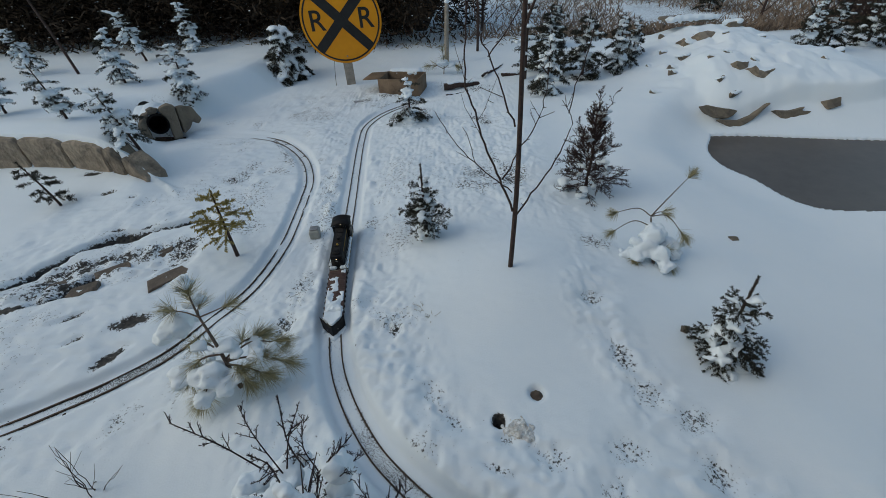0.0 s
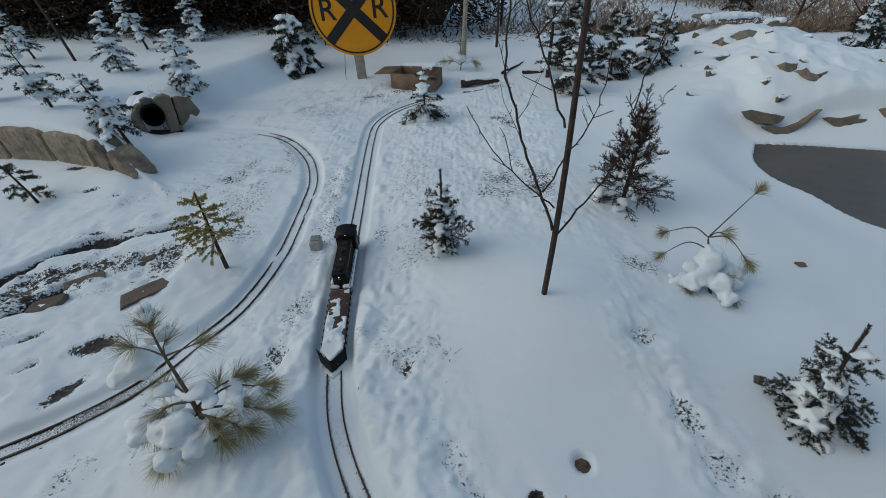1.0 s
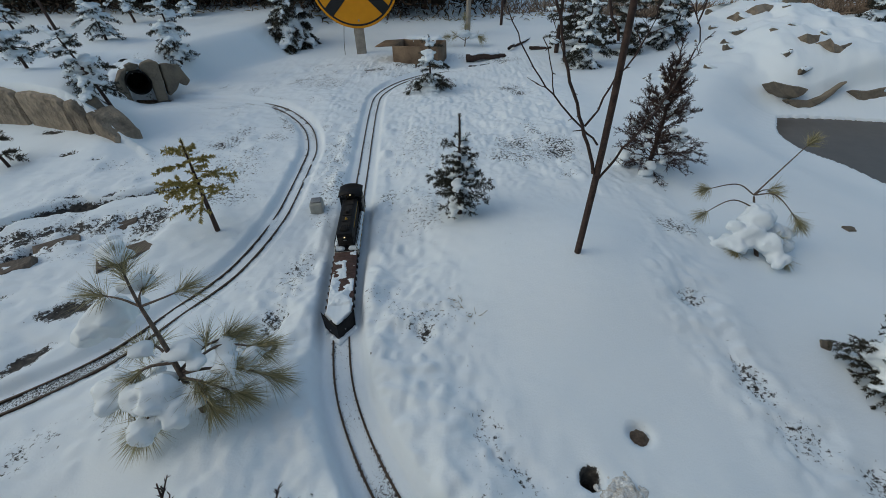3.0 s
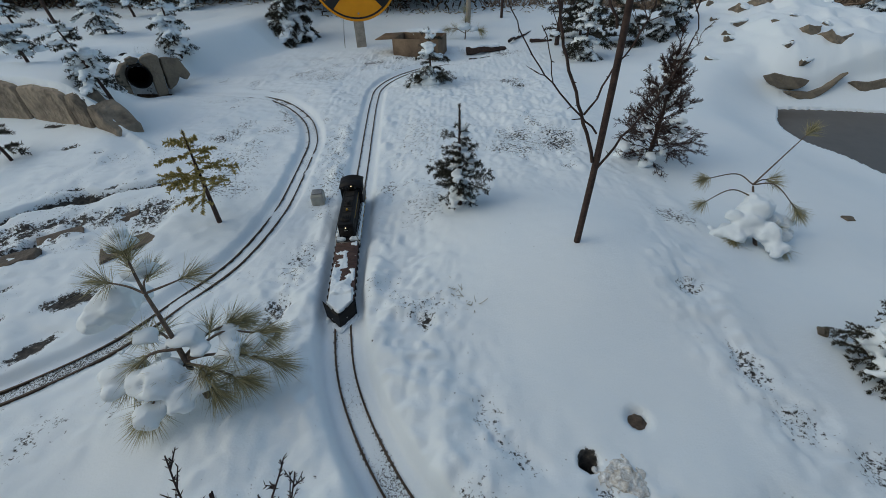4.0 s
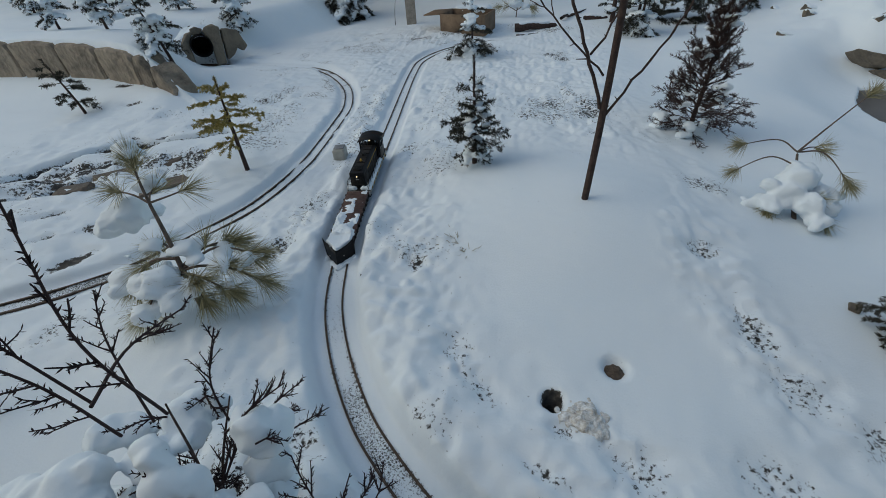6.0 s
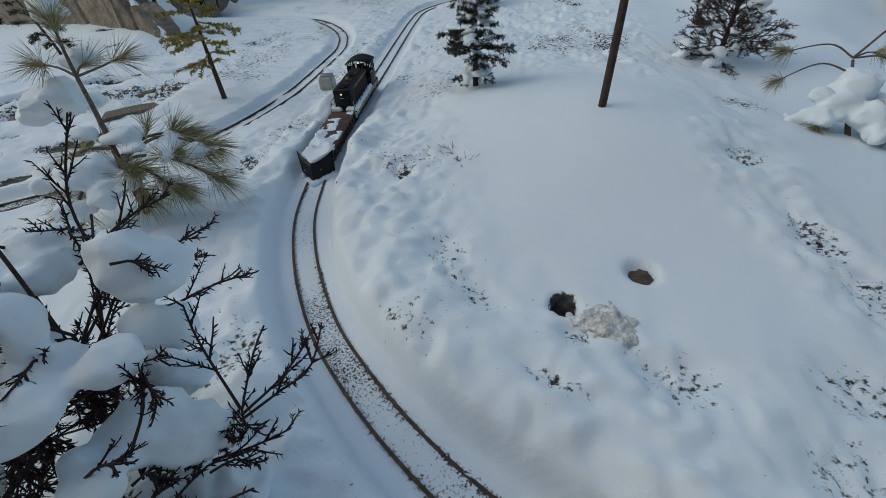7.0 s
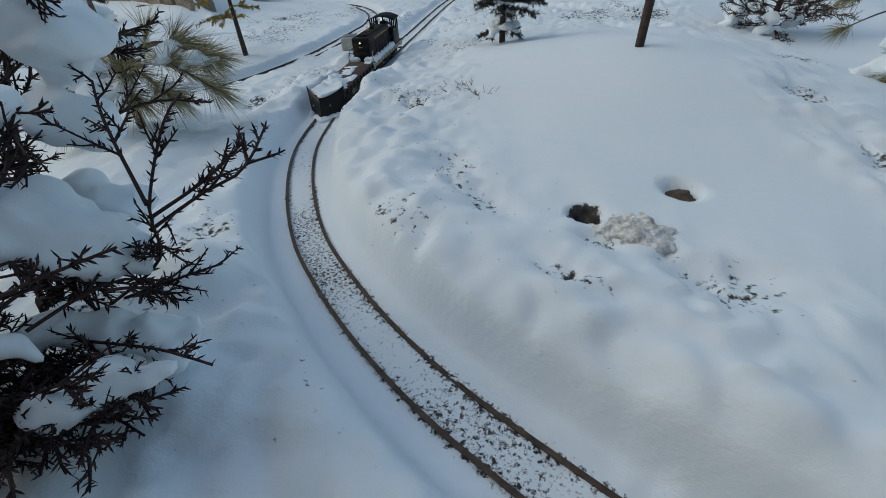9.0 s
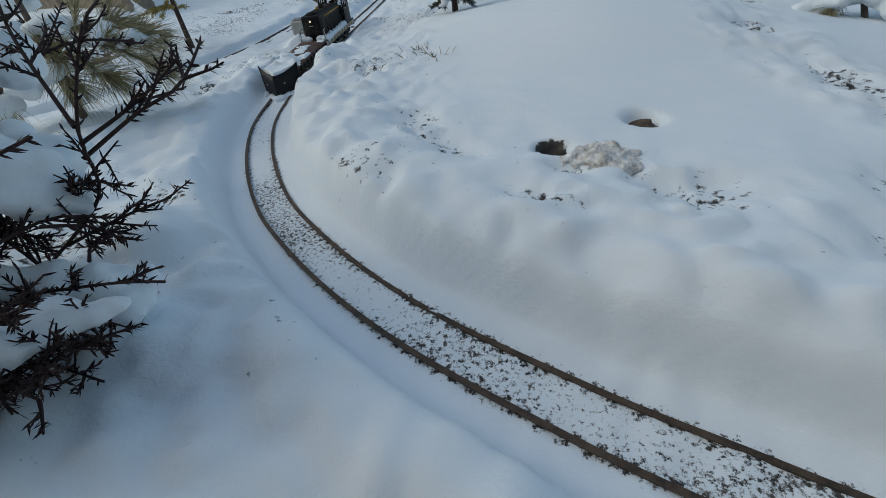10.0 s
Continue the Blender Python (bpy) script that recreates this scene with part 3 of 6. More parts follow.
# An unseen plain board wall, added behind the walk to darken the near snow
tagged(new("wall_south", None), "plain unseen board wall added to hold back sky light", "wall", kind="structure")
for k in range(15):
    part("board", bm_box((11.0, 0.14, 0.195), (1.0, -1.42 + 0.004 * (k % 2), -0.1 + 0.2 * k), 0.004, 1), SIDING, bpy.data.objects["wall_south"])

# ---- railway ----
def sweep(line, off, profile, z0):
    """A bar of one profile along a line, set off sideways."""
    p = np.asarray(line)
    t = np.gradient(p, axis=0)
    t /= np.linalg.norm(t, axis=1)[:, None]
    nrm = np.stack([-t[:, 1], t[:, 0]], 1)
    k = len(profile)
    v = []
    for u, w in profile:
        q = p + nrm * (off + u)
        v.append(np.column_stack([q, np.full(len(q), z0 + w)]))
    v = np.stack(v, 1).reshape(-1, 3)
    n = len(p)
    quads = [(i * k + j, i * k + (j + 1) % k, (i + 1) * k + (j + 1) % k, (i + 1) * k + j) for i in range(n - 1) for j in range(k)]
    b = Buf()
    b.add(v, quads=quads)
    return b


RAIL_PROFILE = [(-0.0036, -0.0085), (0.0036, -0.0085), (0.003, -0.0065), (0.001, -0.006), (0.001, -0.0025), (0.0026, -0.002), (0.0026, 0), (-0.0026, 0), (-0.0026, -0.002), (-0.001, -0.0025), (-0.001, -0.006), (-0.003, -0.0065)]
tb = bm_box((0.014, 0.088, 0.009), (0, 0, -0.0045), 0.0012, 1)
TIE_ME = bpy.data.meshes.new("sleeper")
tb.to_mesh(TIE_ME)
tb.free()
TIE_ME.materials.append(TIE)


def railway(line, label, drop):
    root = thing("railway_track", label, "model railway track")
    for off in (-0.0236, 0.0236):
        part("rail", sweep(line, off, RAIL_PROFILE, RAIL_TOP), RAIL, root, smooth=False)
    t = np.gradient(line, axis=0)
    for i in range(1, len(line), 3):
        ob = new("sleeper", TIE_ME)
        ob.parent = root
        ob.matrix_basis = Matrix.Translation((*line[i], RAIL_TOP - drop + 0.0009 * math.sin(i * 2.1))) @ Matrix.Rotation(math.atan2(t[i][1], t[i][0]), 4, "Z")
    return root


railway(MAIN_LINE, "curved narrow model railway track cleared of snow", 0.0065)
railway(LOOP_LINE, "model railway loop half buried in snow", 0.0072)

# The snow plough train: where its nose stands on the main line
NOSE = int(np.argmin(np.hypot(MAIN_LINE[:, 0] + 0.547, MAIN_LINE[:, 1] - 1.13)))


def on_track(back):
    """Pose on the rails, so far behind the nose, aligned by its two trucks."""
    i = NOSE - int(round(back * 100))
    a, b = MAIN_LINE[i - 12], MAIN_LINE[i + 12]
    return Matrix.Translation((*((a + b) / 2), RAIL_TOP)) @ Matrix.Rotation(math.atan2(*(b - a)[::-1]), 4, "Z")


def arch(w, h, rise, length, thick, seg=10):
    """A curved roof sheet, crown along x."""
    b = Buf()
    ys = np.linspace(-w / 2, w / 2, seg + 1)
    zs = h + rise * (1 - (2 * ys / w) ** 2)
    v, k = [], seg + 1
    for x in (-length / 2, length / 2):
        v += [(x, y, z) for y, z in zip(ys, zs)] + [(x, y, z - thick) for y, z in zip(ys, zs)]
    q = []
    for i in range(seg):
        q += [(i, i + 1, 2 * k + i + 1, 2 * k + i), (k + i + 1, k + i, 3 * k + i, 3 * k + i + 1), (i + 1, i, k + i, k + i + 1), (2 * k + i, 2 * k + i + 1, 3 * k + i + 1, 3 * k + i)]
    q += [(0, 2 * k, 3 * k, k), (seg, k + seg, 3 * k + seg, 2 * k + seg)]
    b.add(v, quads=q)
    return b


def truck(parent, x):
    """A bogie with two axles, side frames and springs."""
    tr = new("truck")
    tr.parent = parent
    tr.location = (x, 0, 0)
    for s in (-1, 1):
        part("side_frame", bm_box((0.085, 0.006, 0.014), (0, s * 0.034, 0.018), 0.002), GRIME, tr)
    for ax in (-0.028, 0.028):
        for s in (-1, 1):
            bm = bm_cyl(0.0145, 0.0145, 0.006, seg=20, rot=Matrix.Rotation(radians(90), 4, "X"), bevel=0.001)
            bmesh.ops.translate(bm, vec=(ax, s * 0.0245, 0.0145), verts=bm.verts)
            part("wheel", bm, GRIME, tr)
    return tr


def rod(parent, name, pts, r, material=GRIME, label=""):
    b = Buf()
    b.tube(pts, r, r, 6)
    return part(name, b, material, parent, label)


def locomotive():
    root = thing("locomotive", "black diesel switcher model with yellow sills, snow on its walkways", "model locomotive", on_track(0.575) @ Matrix.Scale(0.93, 4))
    L, W = 0.395, 0.094
    part("footplate", bm_box((L, W, 0.006), (0, 0, 0.047), 0.001), GRIME, root)
    for s in (-1, 1):
        part("sill", bm_box((L - 0.03, 0.003, 0.014), (0, s * (W / 2 - 0.001), 0.039), 0.001), GREYPAINT, root, "pale stained side sill")
        for i in range(9):
            part("stripe", bm_box((0.012, 0.0012, 0.011), (-0.15 + i * 0.0375, s * (W / 2 + 0.0012), 0.039)), YELLOW, root, "dull yellow stripe")
    for e in (-1, 1):
        part("end_beam", bm_box((0.008, W, 0.022), (e * (L / 2 - 0.003), 0, 0.037), 0.0015), GREYPAINT, root, "snow-stained end beam")
        part("stripe", bm_box((0.002, 0.075, 0.007), (e * (L / 2 + 0.0018), 0, 0.043)), YELLOW, root, "dull yellow stripe")
        part("coupler", bm_box((0.03, 0.012, 0.01), (e * (L / 2 + 0.01), 0, 0.03), 0.003), GRIME, root)
        for s in (-1, 1):
            for k in range(2):
                part("step", bm_box((0.022, 0.014, 0.002), (e * (L / 2 - 0.014), s * (W / 2 - 0.008), 0.018 + 0.012 * k), 0.0006), GRIME, root)
    hood = part("hood", bm_box((0.262, 0.062, 0.072), (0.05, 0, 0.086), 0.006, 3), BLACK, root, "glossy black engine hood")
    for i in range(14):
        part("louvre", bm_box((0.0015, 0.05, 0.002), (0.1815, 0, 0.068 + i * 0.0028)), GRIME, hood)
    for s in (-1, 1):
        for i in range(6):
            part("hood_door", bm_box((0.03, 0.0015, 0.045), (-0.045 + i * 0.036, s * 0.0313, 0.08), 0.0006), GRIME, hood)
        part("gold_line", bm_box((0.2, 0.001, 0.0035), (0.02, s * 0.0318, 0.1105)), YELLOW, hood, "thin gold line")
        part("radiator", bm_box((0.042, 0.002, 0.034), (0.15, s * 0.0315, 0.094), 0.0008), GRIME, hood)
    for i in range(5):
        part("roof_hatch", bm_box((0.036, 0.036, 0.003), (-0.05 + i * 0.042, 0, 0.1232), 0.001), GRIME, hood)
    part("stack", bm_box((0.022, 0.012, 0.014), (0.03, 0, 0.13), 0.002), GRIME, hood)
    fan = part("roof_fan", bm_cyl(0.021, 0.021, 0.004, (0.145, 0, 0.124), 24, bevel=0.001), GRIME, hood)
    for i in range(5):
        part("fan_bar", bm_box((0.038, 0.0015, 0.0015), (0.145, -0.014 + i * 0.007, 0.1268)), BLACK, fan)
    part("bell", bm_cyl(0.006, 0.003, 0.009, (0.085, 0.0, 0.131), 14), YELLOW, hood, "small brass bell")
    lamp = part("headlight", bm_cyl(0.007, 0.007, 0.006, (0.182, 0, 0.107), 18, Matrix.Rotation(radians(90), 4, "Y")), GRIME, hood)
    part("lens", bm_cyl(0.0026, 0.0026, 0.002, (0.1858, 0, 0.107), 16, Matrix.Rotation(radians(90), 4, "Y")), GLOW, lamp, "lit white lens")
    plate = part("number_board", bm_box((0.0015, 0.02, 0.008), (0.1825, 0, 0.093), 0.0004), BLACK, hood)
    part("bar", bm_box((0.001, 0.013, 0.003), (0.1835, 0, 0.093)), ZINC, plate, "pale lettering bar")
    cab = new("cab")
    cab.parent = root
    cx, cl, cw = -0.125, 0.082, 0.092
    part("lower_wall", bm_box((cl, cw, 0.05), (cx, 0, 0.075), 0.001), BLACK, cab)
    for ex in (-1, 1):
        for y in (-0.0435, -0.0145, 0.0145, 0.0435):
            part("pillar", bm_box((0.004, 0.005, 0.038), (cx + ex * (cl / 2 - 0.002), y, 0.118)), BLACK, cab)
        for y in (-0.029, 0.0, 0.029):
            if ex > 0 and y == 0.0:
                continue
            part("cab_window", bm_box((0.001, 0.026, 0.028), (cx + ex * (cl / 2 - 0.002), y, 0.114)), PANE, cab, "clear cab window").visible_shadow = False
    for s in (-1, 1):
        for x in (-0.013, 0.013):
            part("pillar", bm_box((0.005, 0.004, 0.038), (cx + x, s * (cw / 2 - 0.002), 0.118)), BLACK, cab)
            part("window_frame", bm_box((0.024, 0.0012, 0.003), (cx + x * 1.9, s * (cw / 2 + 0.0004), 0.1)), GREYPAINT, cab)
    part("roof", arch(0.102, 0.137, 0.014, cl + 0.014, 0.0035), BLACK, cab, "arched black cab roof").location = (cx, 0, 0)
    part("control_stand", bm_box((0.02, 0.03, 0.03), (cx, 0, 0.11), 0.002), GRIME, cab)
    part("cab_lamp", bm_cyl(0.003, 0.003, 0.004, (cx + 0.03, 0.0, 0.136), 10), GLOW, cab, "glowing warm cab lamp")
    part("fuel_tank", bm_box((0.09, 0.08, 0.022), (0, 0, 0.026), 0.004), GRIME, root)
    truck(root, -0.11), truck(root, 0.11)
    for s in (-1, 1):
        y = s * (W / 2 - 0.003)
        rod(root, "handrail", [(-0.08, y, 0.083), (0.185, y, 0.083)], 0.0009)
        for i in range(8):
            rod(root, "stanchion", [(-0.078 + i * 0.0375, y, 0.048), (-0.078 + i * 0.0375, y, 0.083)], 0.0011)
        rod(root, "grab_rail", [(0.195, y, 0.025), (0.199, y, 0.07), (0.192, y * 0.95, 0.082), (0.186, y, 0.083)], 0.0009, GREYPAINT)
        rod(root, "end_rail", [(0.196, y, 0.05), (0.196, y * 0.86, 0.078), (0.196, s * 0.008, 0.078)], 0.0009)
    snow = Buf()
    r = np.random.RandomState(4)
    for s in (-1, 1):
        for i in range(11):
            snow.blob((-0.07 + i * 0.0245, s * 0.041, 0.052), (0.019, 0.010, 0.009 + 0.006 * r.rand()))
    for y in (-0.036, -0.02, 0.02, 0.036):
        snow.blob((0.186, y, 0.054), (0.012, 0.014, 0.011))
    fuse(part("snow_load", snow, SNOW, root, "loose snow on the walkways"), 0.003)


def plough_car():
    root = thing("snow_plough_car", "flat wagon with brown deck and black wedge plough", "plough wagon", on_track(0.215) @ Matrix.Scale(0.93, 4))
    L, W = 0.345, 0.088
    deck = part("deck", bm_box((L, W, 0.008), (-0.0, 0, 0.046), 0.001), DECK, root, "worn brown plank deck")
    for i in range(23):
        part("plank", bm_box((0.0143, W - 0.002, 0.0014), (-L / 2 + 0.0075 + i * 0.015, 0, 0.0507), 0.0004, 1), DECK, deck)
    for s in (-1, 1):
        part("side_sill", bm_box((L, 0.004, 0.014), (0, s * (W / 2 - 0.002), 0.038), 0.001), GRIME, root)
        for i in range(10):
            part("stake_pocket", bm_box((0.008, 0.006, 0.013), (-L / 2 + 0.018 + i * 0.0345, s * (W / 2 + 0.002), 0.041), 0.001), GRIME, root)
    part("centre_sill", bm_box((L, 0.03, 0.014), (0, 0, 0.035), 0.001), GRIME, root)
    part("coupler", bm_box((0.03, 0.012, 0.01), (-L / 2 - 0.008, 0, 0.03), 0.003), GRIME, root)
    truck(root, -0.11), truck(root, 0.1)
    for s in (-1, 1):
        b, n = Buf(), 9
        v = []
        for thick in (0.0, -0.003):
            for i in range(n):
                u = i / (n - 1)
                for k in range(6):
                    w = k / 5
                    top = 0.051 + 0.019 * u ** 2.2
                    v.append((0.235 - 0.058 * u - 0.012 * w * (1 - 0.3 * u) + thick, s * (0.05 * u + 0.004 * u * w), -0.003 + (top + 0.003) * w + 0.006 * u * (1 - w)))
        g = lambda t, i, k: t * n * 6 + i * 6 + k
        q = [(g(t, i, k), g(t, i + 1, k), g(t, i + 1, k + 1), g(t, i, k + 1)) for t in (0, 1) for i in range(n - 1) for k in range(5)]
        for i in range(n - 1):
            q += [(g(0, i, 5), g(0, i + 1, 5), g(1, i + 1, 5), g(1, i, 5)), (g(0, i, 0), g(0, i + 1, 0), g(1, i + 1, 0), g(1, i, 0))]
        q += [(g(0, n - 1, k), g(0, n - 1, k + 1), g(1, n - 1, k + 1), g(1, n - 1, k)) for k in range(5)]
        b.add(v, quads=q)
        blade = part("plough_blade", b, BLACK, root, "black steel plough wing")
        part("bolt", bm_cyl(0.0022, 0.0022, 0.002, (0.2145, s * 0.024, 0.031), 10, Matrix.Rotation(radians(90), 4, "Y")), ZINC, blade)
    part("brace", bm_box((0.03, 0.05, 0.03), (0.185, 0, 0.036), 0.003), GRIME, root)
    r = np.random.RandomState(11)
    nx, ny = 120, 34
    X, Y = np.meshgrid(np.linspace(-L / 2 + 0.004, 0.214, nx), np.linspace(-0.055, 0.055, ny), indexing="ij")
    t = 0.0145 * sm(-0.08, 0.17, X) - 0.0055 + 0.03 * fbm(X, Y, 26.0, 4) + 0.007 * sm(0.01, -0.03, Y) * sm(-0.1, 0.0, X) + 0.006 * sm(0.1, 0.16, X)
    t = np.where(np.abs(Y) > np.where(X > 0.168, np.clip((0.212 - X) / 0.056, 0, 1) * 0.05, 0.0428), -1, t)
    t = np.minimum(0.75 * t, np.where(X > 0.13, 0.0065 + 0.16 * np.maximum(np.abs(Y) - 0.01, 0) * (X < 0.19), 0.02))
    t -= 0.02 * sm(0.038, 0.044, np.abs(Y)) * (X < 0.16)
    ids = np.arange(nx * ny).reshape(nx, ny)
    cell = (np.maximum.reduce([t[:-1, :-1], t[1:, :-1], t[1:, 1:], t[:-1, 1:]]) > 0)
    q = np.stack([ids[:-1, :-1], ids[1:, :-1], ids[1:, 1:], ids[:-1, 1:]], -1)[cell]
    snow = Buf()
    snow.add(np.stack([X.ravel(), Y.ravel(), 0.0508 + np.clip(t, -0.0006, 1).ravel()], 1), quads=q)
    part("snow_load", snow, SNOW, root, "crusty snow lying on the deck")
    curl = Buf()
    for i in range(16):
        u = r.rand()
        curl.blob((0.238 - 0.056 * u, (1 if i % 3 else -1) * 0.05 * u, -0.004), (0.013, 0.012, 0.007 + 0.006 * r.rand()), 0.5)
    fuse(part("ploughed_snow", curl, SNOW, root, "snow curling from the blade"), 0.003, 2)


locomotive()
plough_car()


# ---- plants ----
def ortho(d):
    d = np.asarray(d, float) / (np.linalg.norm(d) + 1e-9)
    a = np.cross(d, (0, 0, 1.0) if abs(d[2]) < 0.95 else (1.0, 0, 0))
    a /= np.linalg.norm(a)
    return d, a, np.cross(a, d)


def bristle(buf, pts, nl, nw, per_metre, open_=0.9, flat=0.0, droop=0.0):
    """Needles all along a twig."""
    pts = np.asarray(pts, float)
    seg = np.linalg.norm(np.diff(pts, axis=0), axis=1)
    total = seg.sum()
    n = max(2, int(total * per_metre))
    s = np.sort(RNG.rand(n)) * total
    cum = np.concatenate([[0], np.cumsum(seg)])
    p = np.stack([np.interp(s, cum, pts[:, k]) for k in range(3)], 1)
    idx = np.clip(np.searchsorted(cum, s) - 1, 0, len(seg) - 1)
    tan = (np.diff(pts, axis=0) / (seg[:, None] + 1e-9))[idx]
    rad = RNG.normal(size=(n, 3))
    rad[:, 2] *= 1 - flat
    rad -= (rad * tan).sum(1)[:, None] * tan
    rad /= np.linalg.norm(rad, axis=1)[:, None] + 1e-9
    d = tan * (1 - 0.45 * open_) + rad * open_
    buf.blades(p, d, nl * RNG.uniform(0.75, 1.15, n), nw, droop)


def bent(p0, d, length, sag, n=5, wob=0.03):
    s = np.linspace(0, 1, n)
    d = np.asarray(d, float) / np.linalg.norm(d)
    pts = np.asarray(p0)[None] + d[None] * (s * length)[:, None]
    pts[:, 2] -= sag * length * s ** 2
    pts[1:] += RNG.normal(size=(n - 1, 3)) * wob * length * 0.3
    return pts


def conifer(name, label, category, at, H, R, seed, levels=7, per=5, leader=0.22, lean=(0, 0), nl=0.014, nw=0.0017, dens=900, snow=0.6, foliage=SPRUCE, bark=BARK, foot=0.12, rise=0.25, sag=0.25,
            lump=0.2, sides=1.0, taper=0.78, voxel=0.0, group="", big=0.0, tip=1.0):
    """A young conifer: trunk, whorls of needled boughs, a leader, and the snow that they carry."""
    global RNG
    RNG = np.random.RandomState(seed)
    root = thing(name, label, category, pose(*at), group)
    s = np.linspace(-0.06, 1, 10)
    trunk = np.stack([lean[0] * H * np.clip(s, 0, 1) ** 1.3, lean[1] * H * np.clip(s, 0, 1) ** 1.3, H * s], 1)
    axis = lambda f: np.array([np.interp(f, s, trunk[:, k]) for k in range(3)])
    b = Buf()
    b.tube(trunk, 0.02 * H + 0.003, 0.0022, 7)
    part("trunk", b, bark, root)
    lead = Buf()
    top = np.array([axis(f) for f in np.linspace(1 - leader, 1.0, 6)])
    bristle(lead, top, nl * tip, nw * tip, dens * 1.2 * tip, 0.6)
    if tip > 1:
        for sg in (-1, 1):
            bristle(lead, bent(top[1], (sg, 0.3, 0.9), 0.05, 0, 4), nl, nw, dens, 0.6)
    part("leader", lead, foliage, root)
    load = Buf()
    used = False
    for k in range(levels):
        f = k / max(1, levels - 1)
        zf = foot + (1 - leader - foot) * f
        turn = RNG.rand() * 6.28
        for j in range(per):
            a = turn + j * 6.283 / per + RNG.normal() * 0.2
            base = axis(np.clip(zf + RNG.normal() * 0.7 * (1 - leader - foot) / levels, foot * 0.7, 1 - leader * 0.6))
            length = R * (1 - taper * f ** 1.2) * (0.75 if k == 0 else 1) * RNG.uniform(0.55, 1.15)
            up = rise * (0.2 + f) + RNG.normal() * 0.2
            pts = bent(base, (math.cos(a), math.sin(a), up), length, sag * (1.1 - f))
            b = Buf()
            b.tube(pts, 0.0035 * (1 - 0.5 * f) * (H / 0.4) ** 0.5, 0.0008, 4)
            bristle(b, pts[1:], nl, nw, dens)
            ns = max(1, int(sides * length / (nl * 1.7)))
            for i in range(ns):
                u = 0.25 + 0.7 * (i + RNG.rand() * 0.6) / ns
                q = np.array([np.interp(u, np.linspace(0, 1, 5), pts[:, c]) for c in range(3)])
                for sg in (-1, 1):
                    aa = a + sg * RNG.uniform(0.7, 1.0)
                    tw = bent(q, (math.cos(aa), math.sin(aa), up * 0.5 + RNG.normal() * 0.12), length * (0.2 + 0.42 * (1 - u)) * RNG.uniform(0.7, 1.1), sag * 0.6, 3)
                    bristle(b, tw, nl, nw, dens)
            part("bough", b, foliage, root)
            if RNG.rand() < snow:
                used = True
                thick = RNG.uniform(0.6, 1.25)
                u0 = RNG.uniform(0.08, 0.4)
                side = np.array((-math.sin(a), math.cos(a), 0.0))
                for u in np.linspace(u0, min(1.0, u0 + RNG.uniform(0.35, 0.65)), 8):
                    q = np.array([np.interp(u, np.linspace(0, 1, 5), pts[:, c]) for c in range(3)])
                    r = lump * R * (0.6 + 0.4 * (1 - f)) * thick * RNG.uniform(0.55, 1.0) * (1.05 - 0.5 * u)
                    load.blob(q + side * RNG.normal() * r * 0.8 + (0, 0, r * 0.2), (r, r, r * (0.55 + big)), 0.5)
    if used:
        ob = tagged(part("snow_load", load, SNOW, root, "clumped snow lying on the boughs"), kind="stuff")
        fuse(ob, voxel or R / 30, 2, R * 0.03, 8.0 / R)
    return root


def tuft(buf, p, d, n, length, width=0.0011, spread=0.75, droop=0.1, back=0.03):
    """The long needles at a pine shoot's end."""
    d, a, c = ortho(d)
    th = RNG.rand(n) * 6.283
    rr = np.abs(RNG.normal(size=n)) * spread
    w = d[None] + (np.cos(th) * rr)[:, None] * a[None] + (np.sin(th) * rr)[:, None] * c[None]
    org = np.asarray(p)[None] - d[None] * (RNG.rand(n) * back)[:, None]
    buf.blades(org, w, length * RNG.uniform(0.7, 1.1, n), width, droop)


def white_pine(label, at, shoots, lumps, seed, needle=0.075):
    """A young white pine: shoots are (part name, points, needles at the end, needles on the way)."""
    global RNG
    RNG = np.random.RandomState(seed)
    root = thing("white_pine_sapling", label, "pine tree", pose(*at))
    for nm, pts, r0, n_end, n_way in shoots:
        pts = spline(np.array(pts, float), 0.015)
        b = Buf()
        b.tube(pts, r0, max(0.0012, r0 * 0.45), 6)
        stem = part(nm, b, PINEBARK, root)
        nb = Buf()
        if n_end:
            tuft(nb, pts[-1], pts[-1] - pts[-4], n_end * 2, needle, 0.001, 0.9)
        for i in range(n_way):
            k = RNG.randint(len(pts) // 3, len(pts) - 1)
            dd = pts[k] - pts[k - 1]
            dd = dd / np.linalg.norm(dd) + RNG.normal(size=3) * 0.5
            q = pts[k] + dd * 0.02
            b2 = np.array([pts[k], q])
            nb.tube(b2, 0.0015, 0.001, 4)
            tuft(nb, q, dd, 60, needle * 0.95, 0.001, 0.9)
        if nb.n:
            part("needle_tuft", nb, PINE, stem, "grey-green long needles")
    if lumps:
        load = Buf()
        for x, y, z, r, k in lumps:
            load.blob((x, y, z), (r, r * 0.9, r * k), 0.5)
            for i in range(7):
                o = RNG.normal(size=3) * r * 0.55
                o[2] = -abs(o[2]) * 0.5
                load.blob(np.array((x, y, z)) + o, np.array((r, r, r * k)) * RNG.uniform(0.3, 0.65), 0.5)
        fuse(tagged(part("snow_load", load, SNOW, root, "heavy snow clumps on the branches"), kind="stuff"), 0.006, 3, 0.004, 45)
    return root


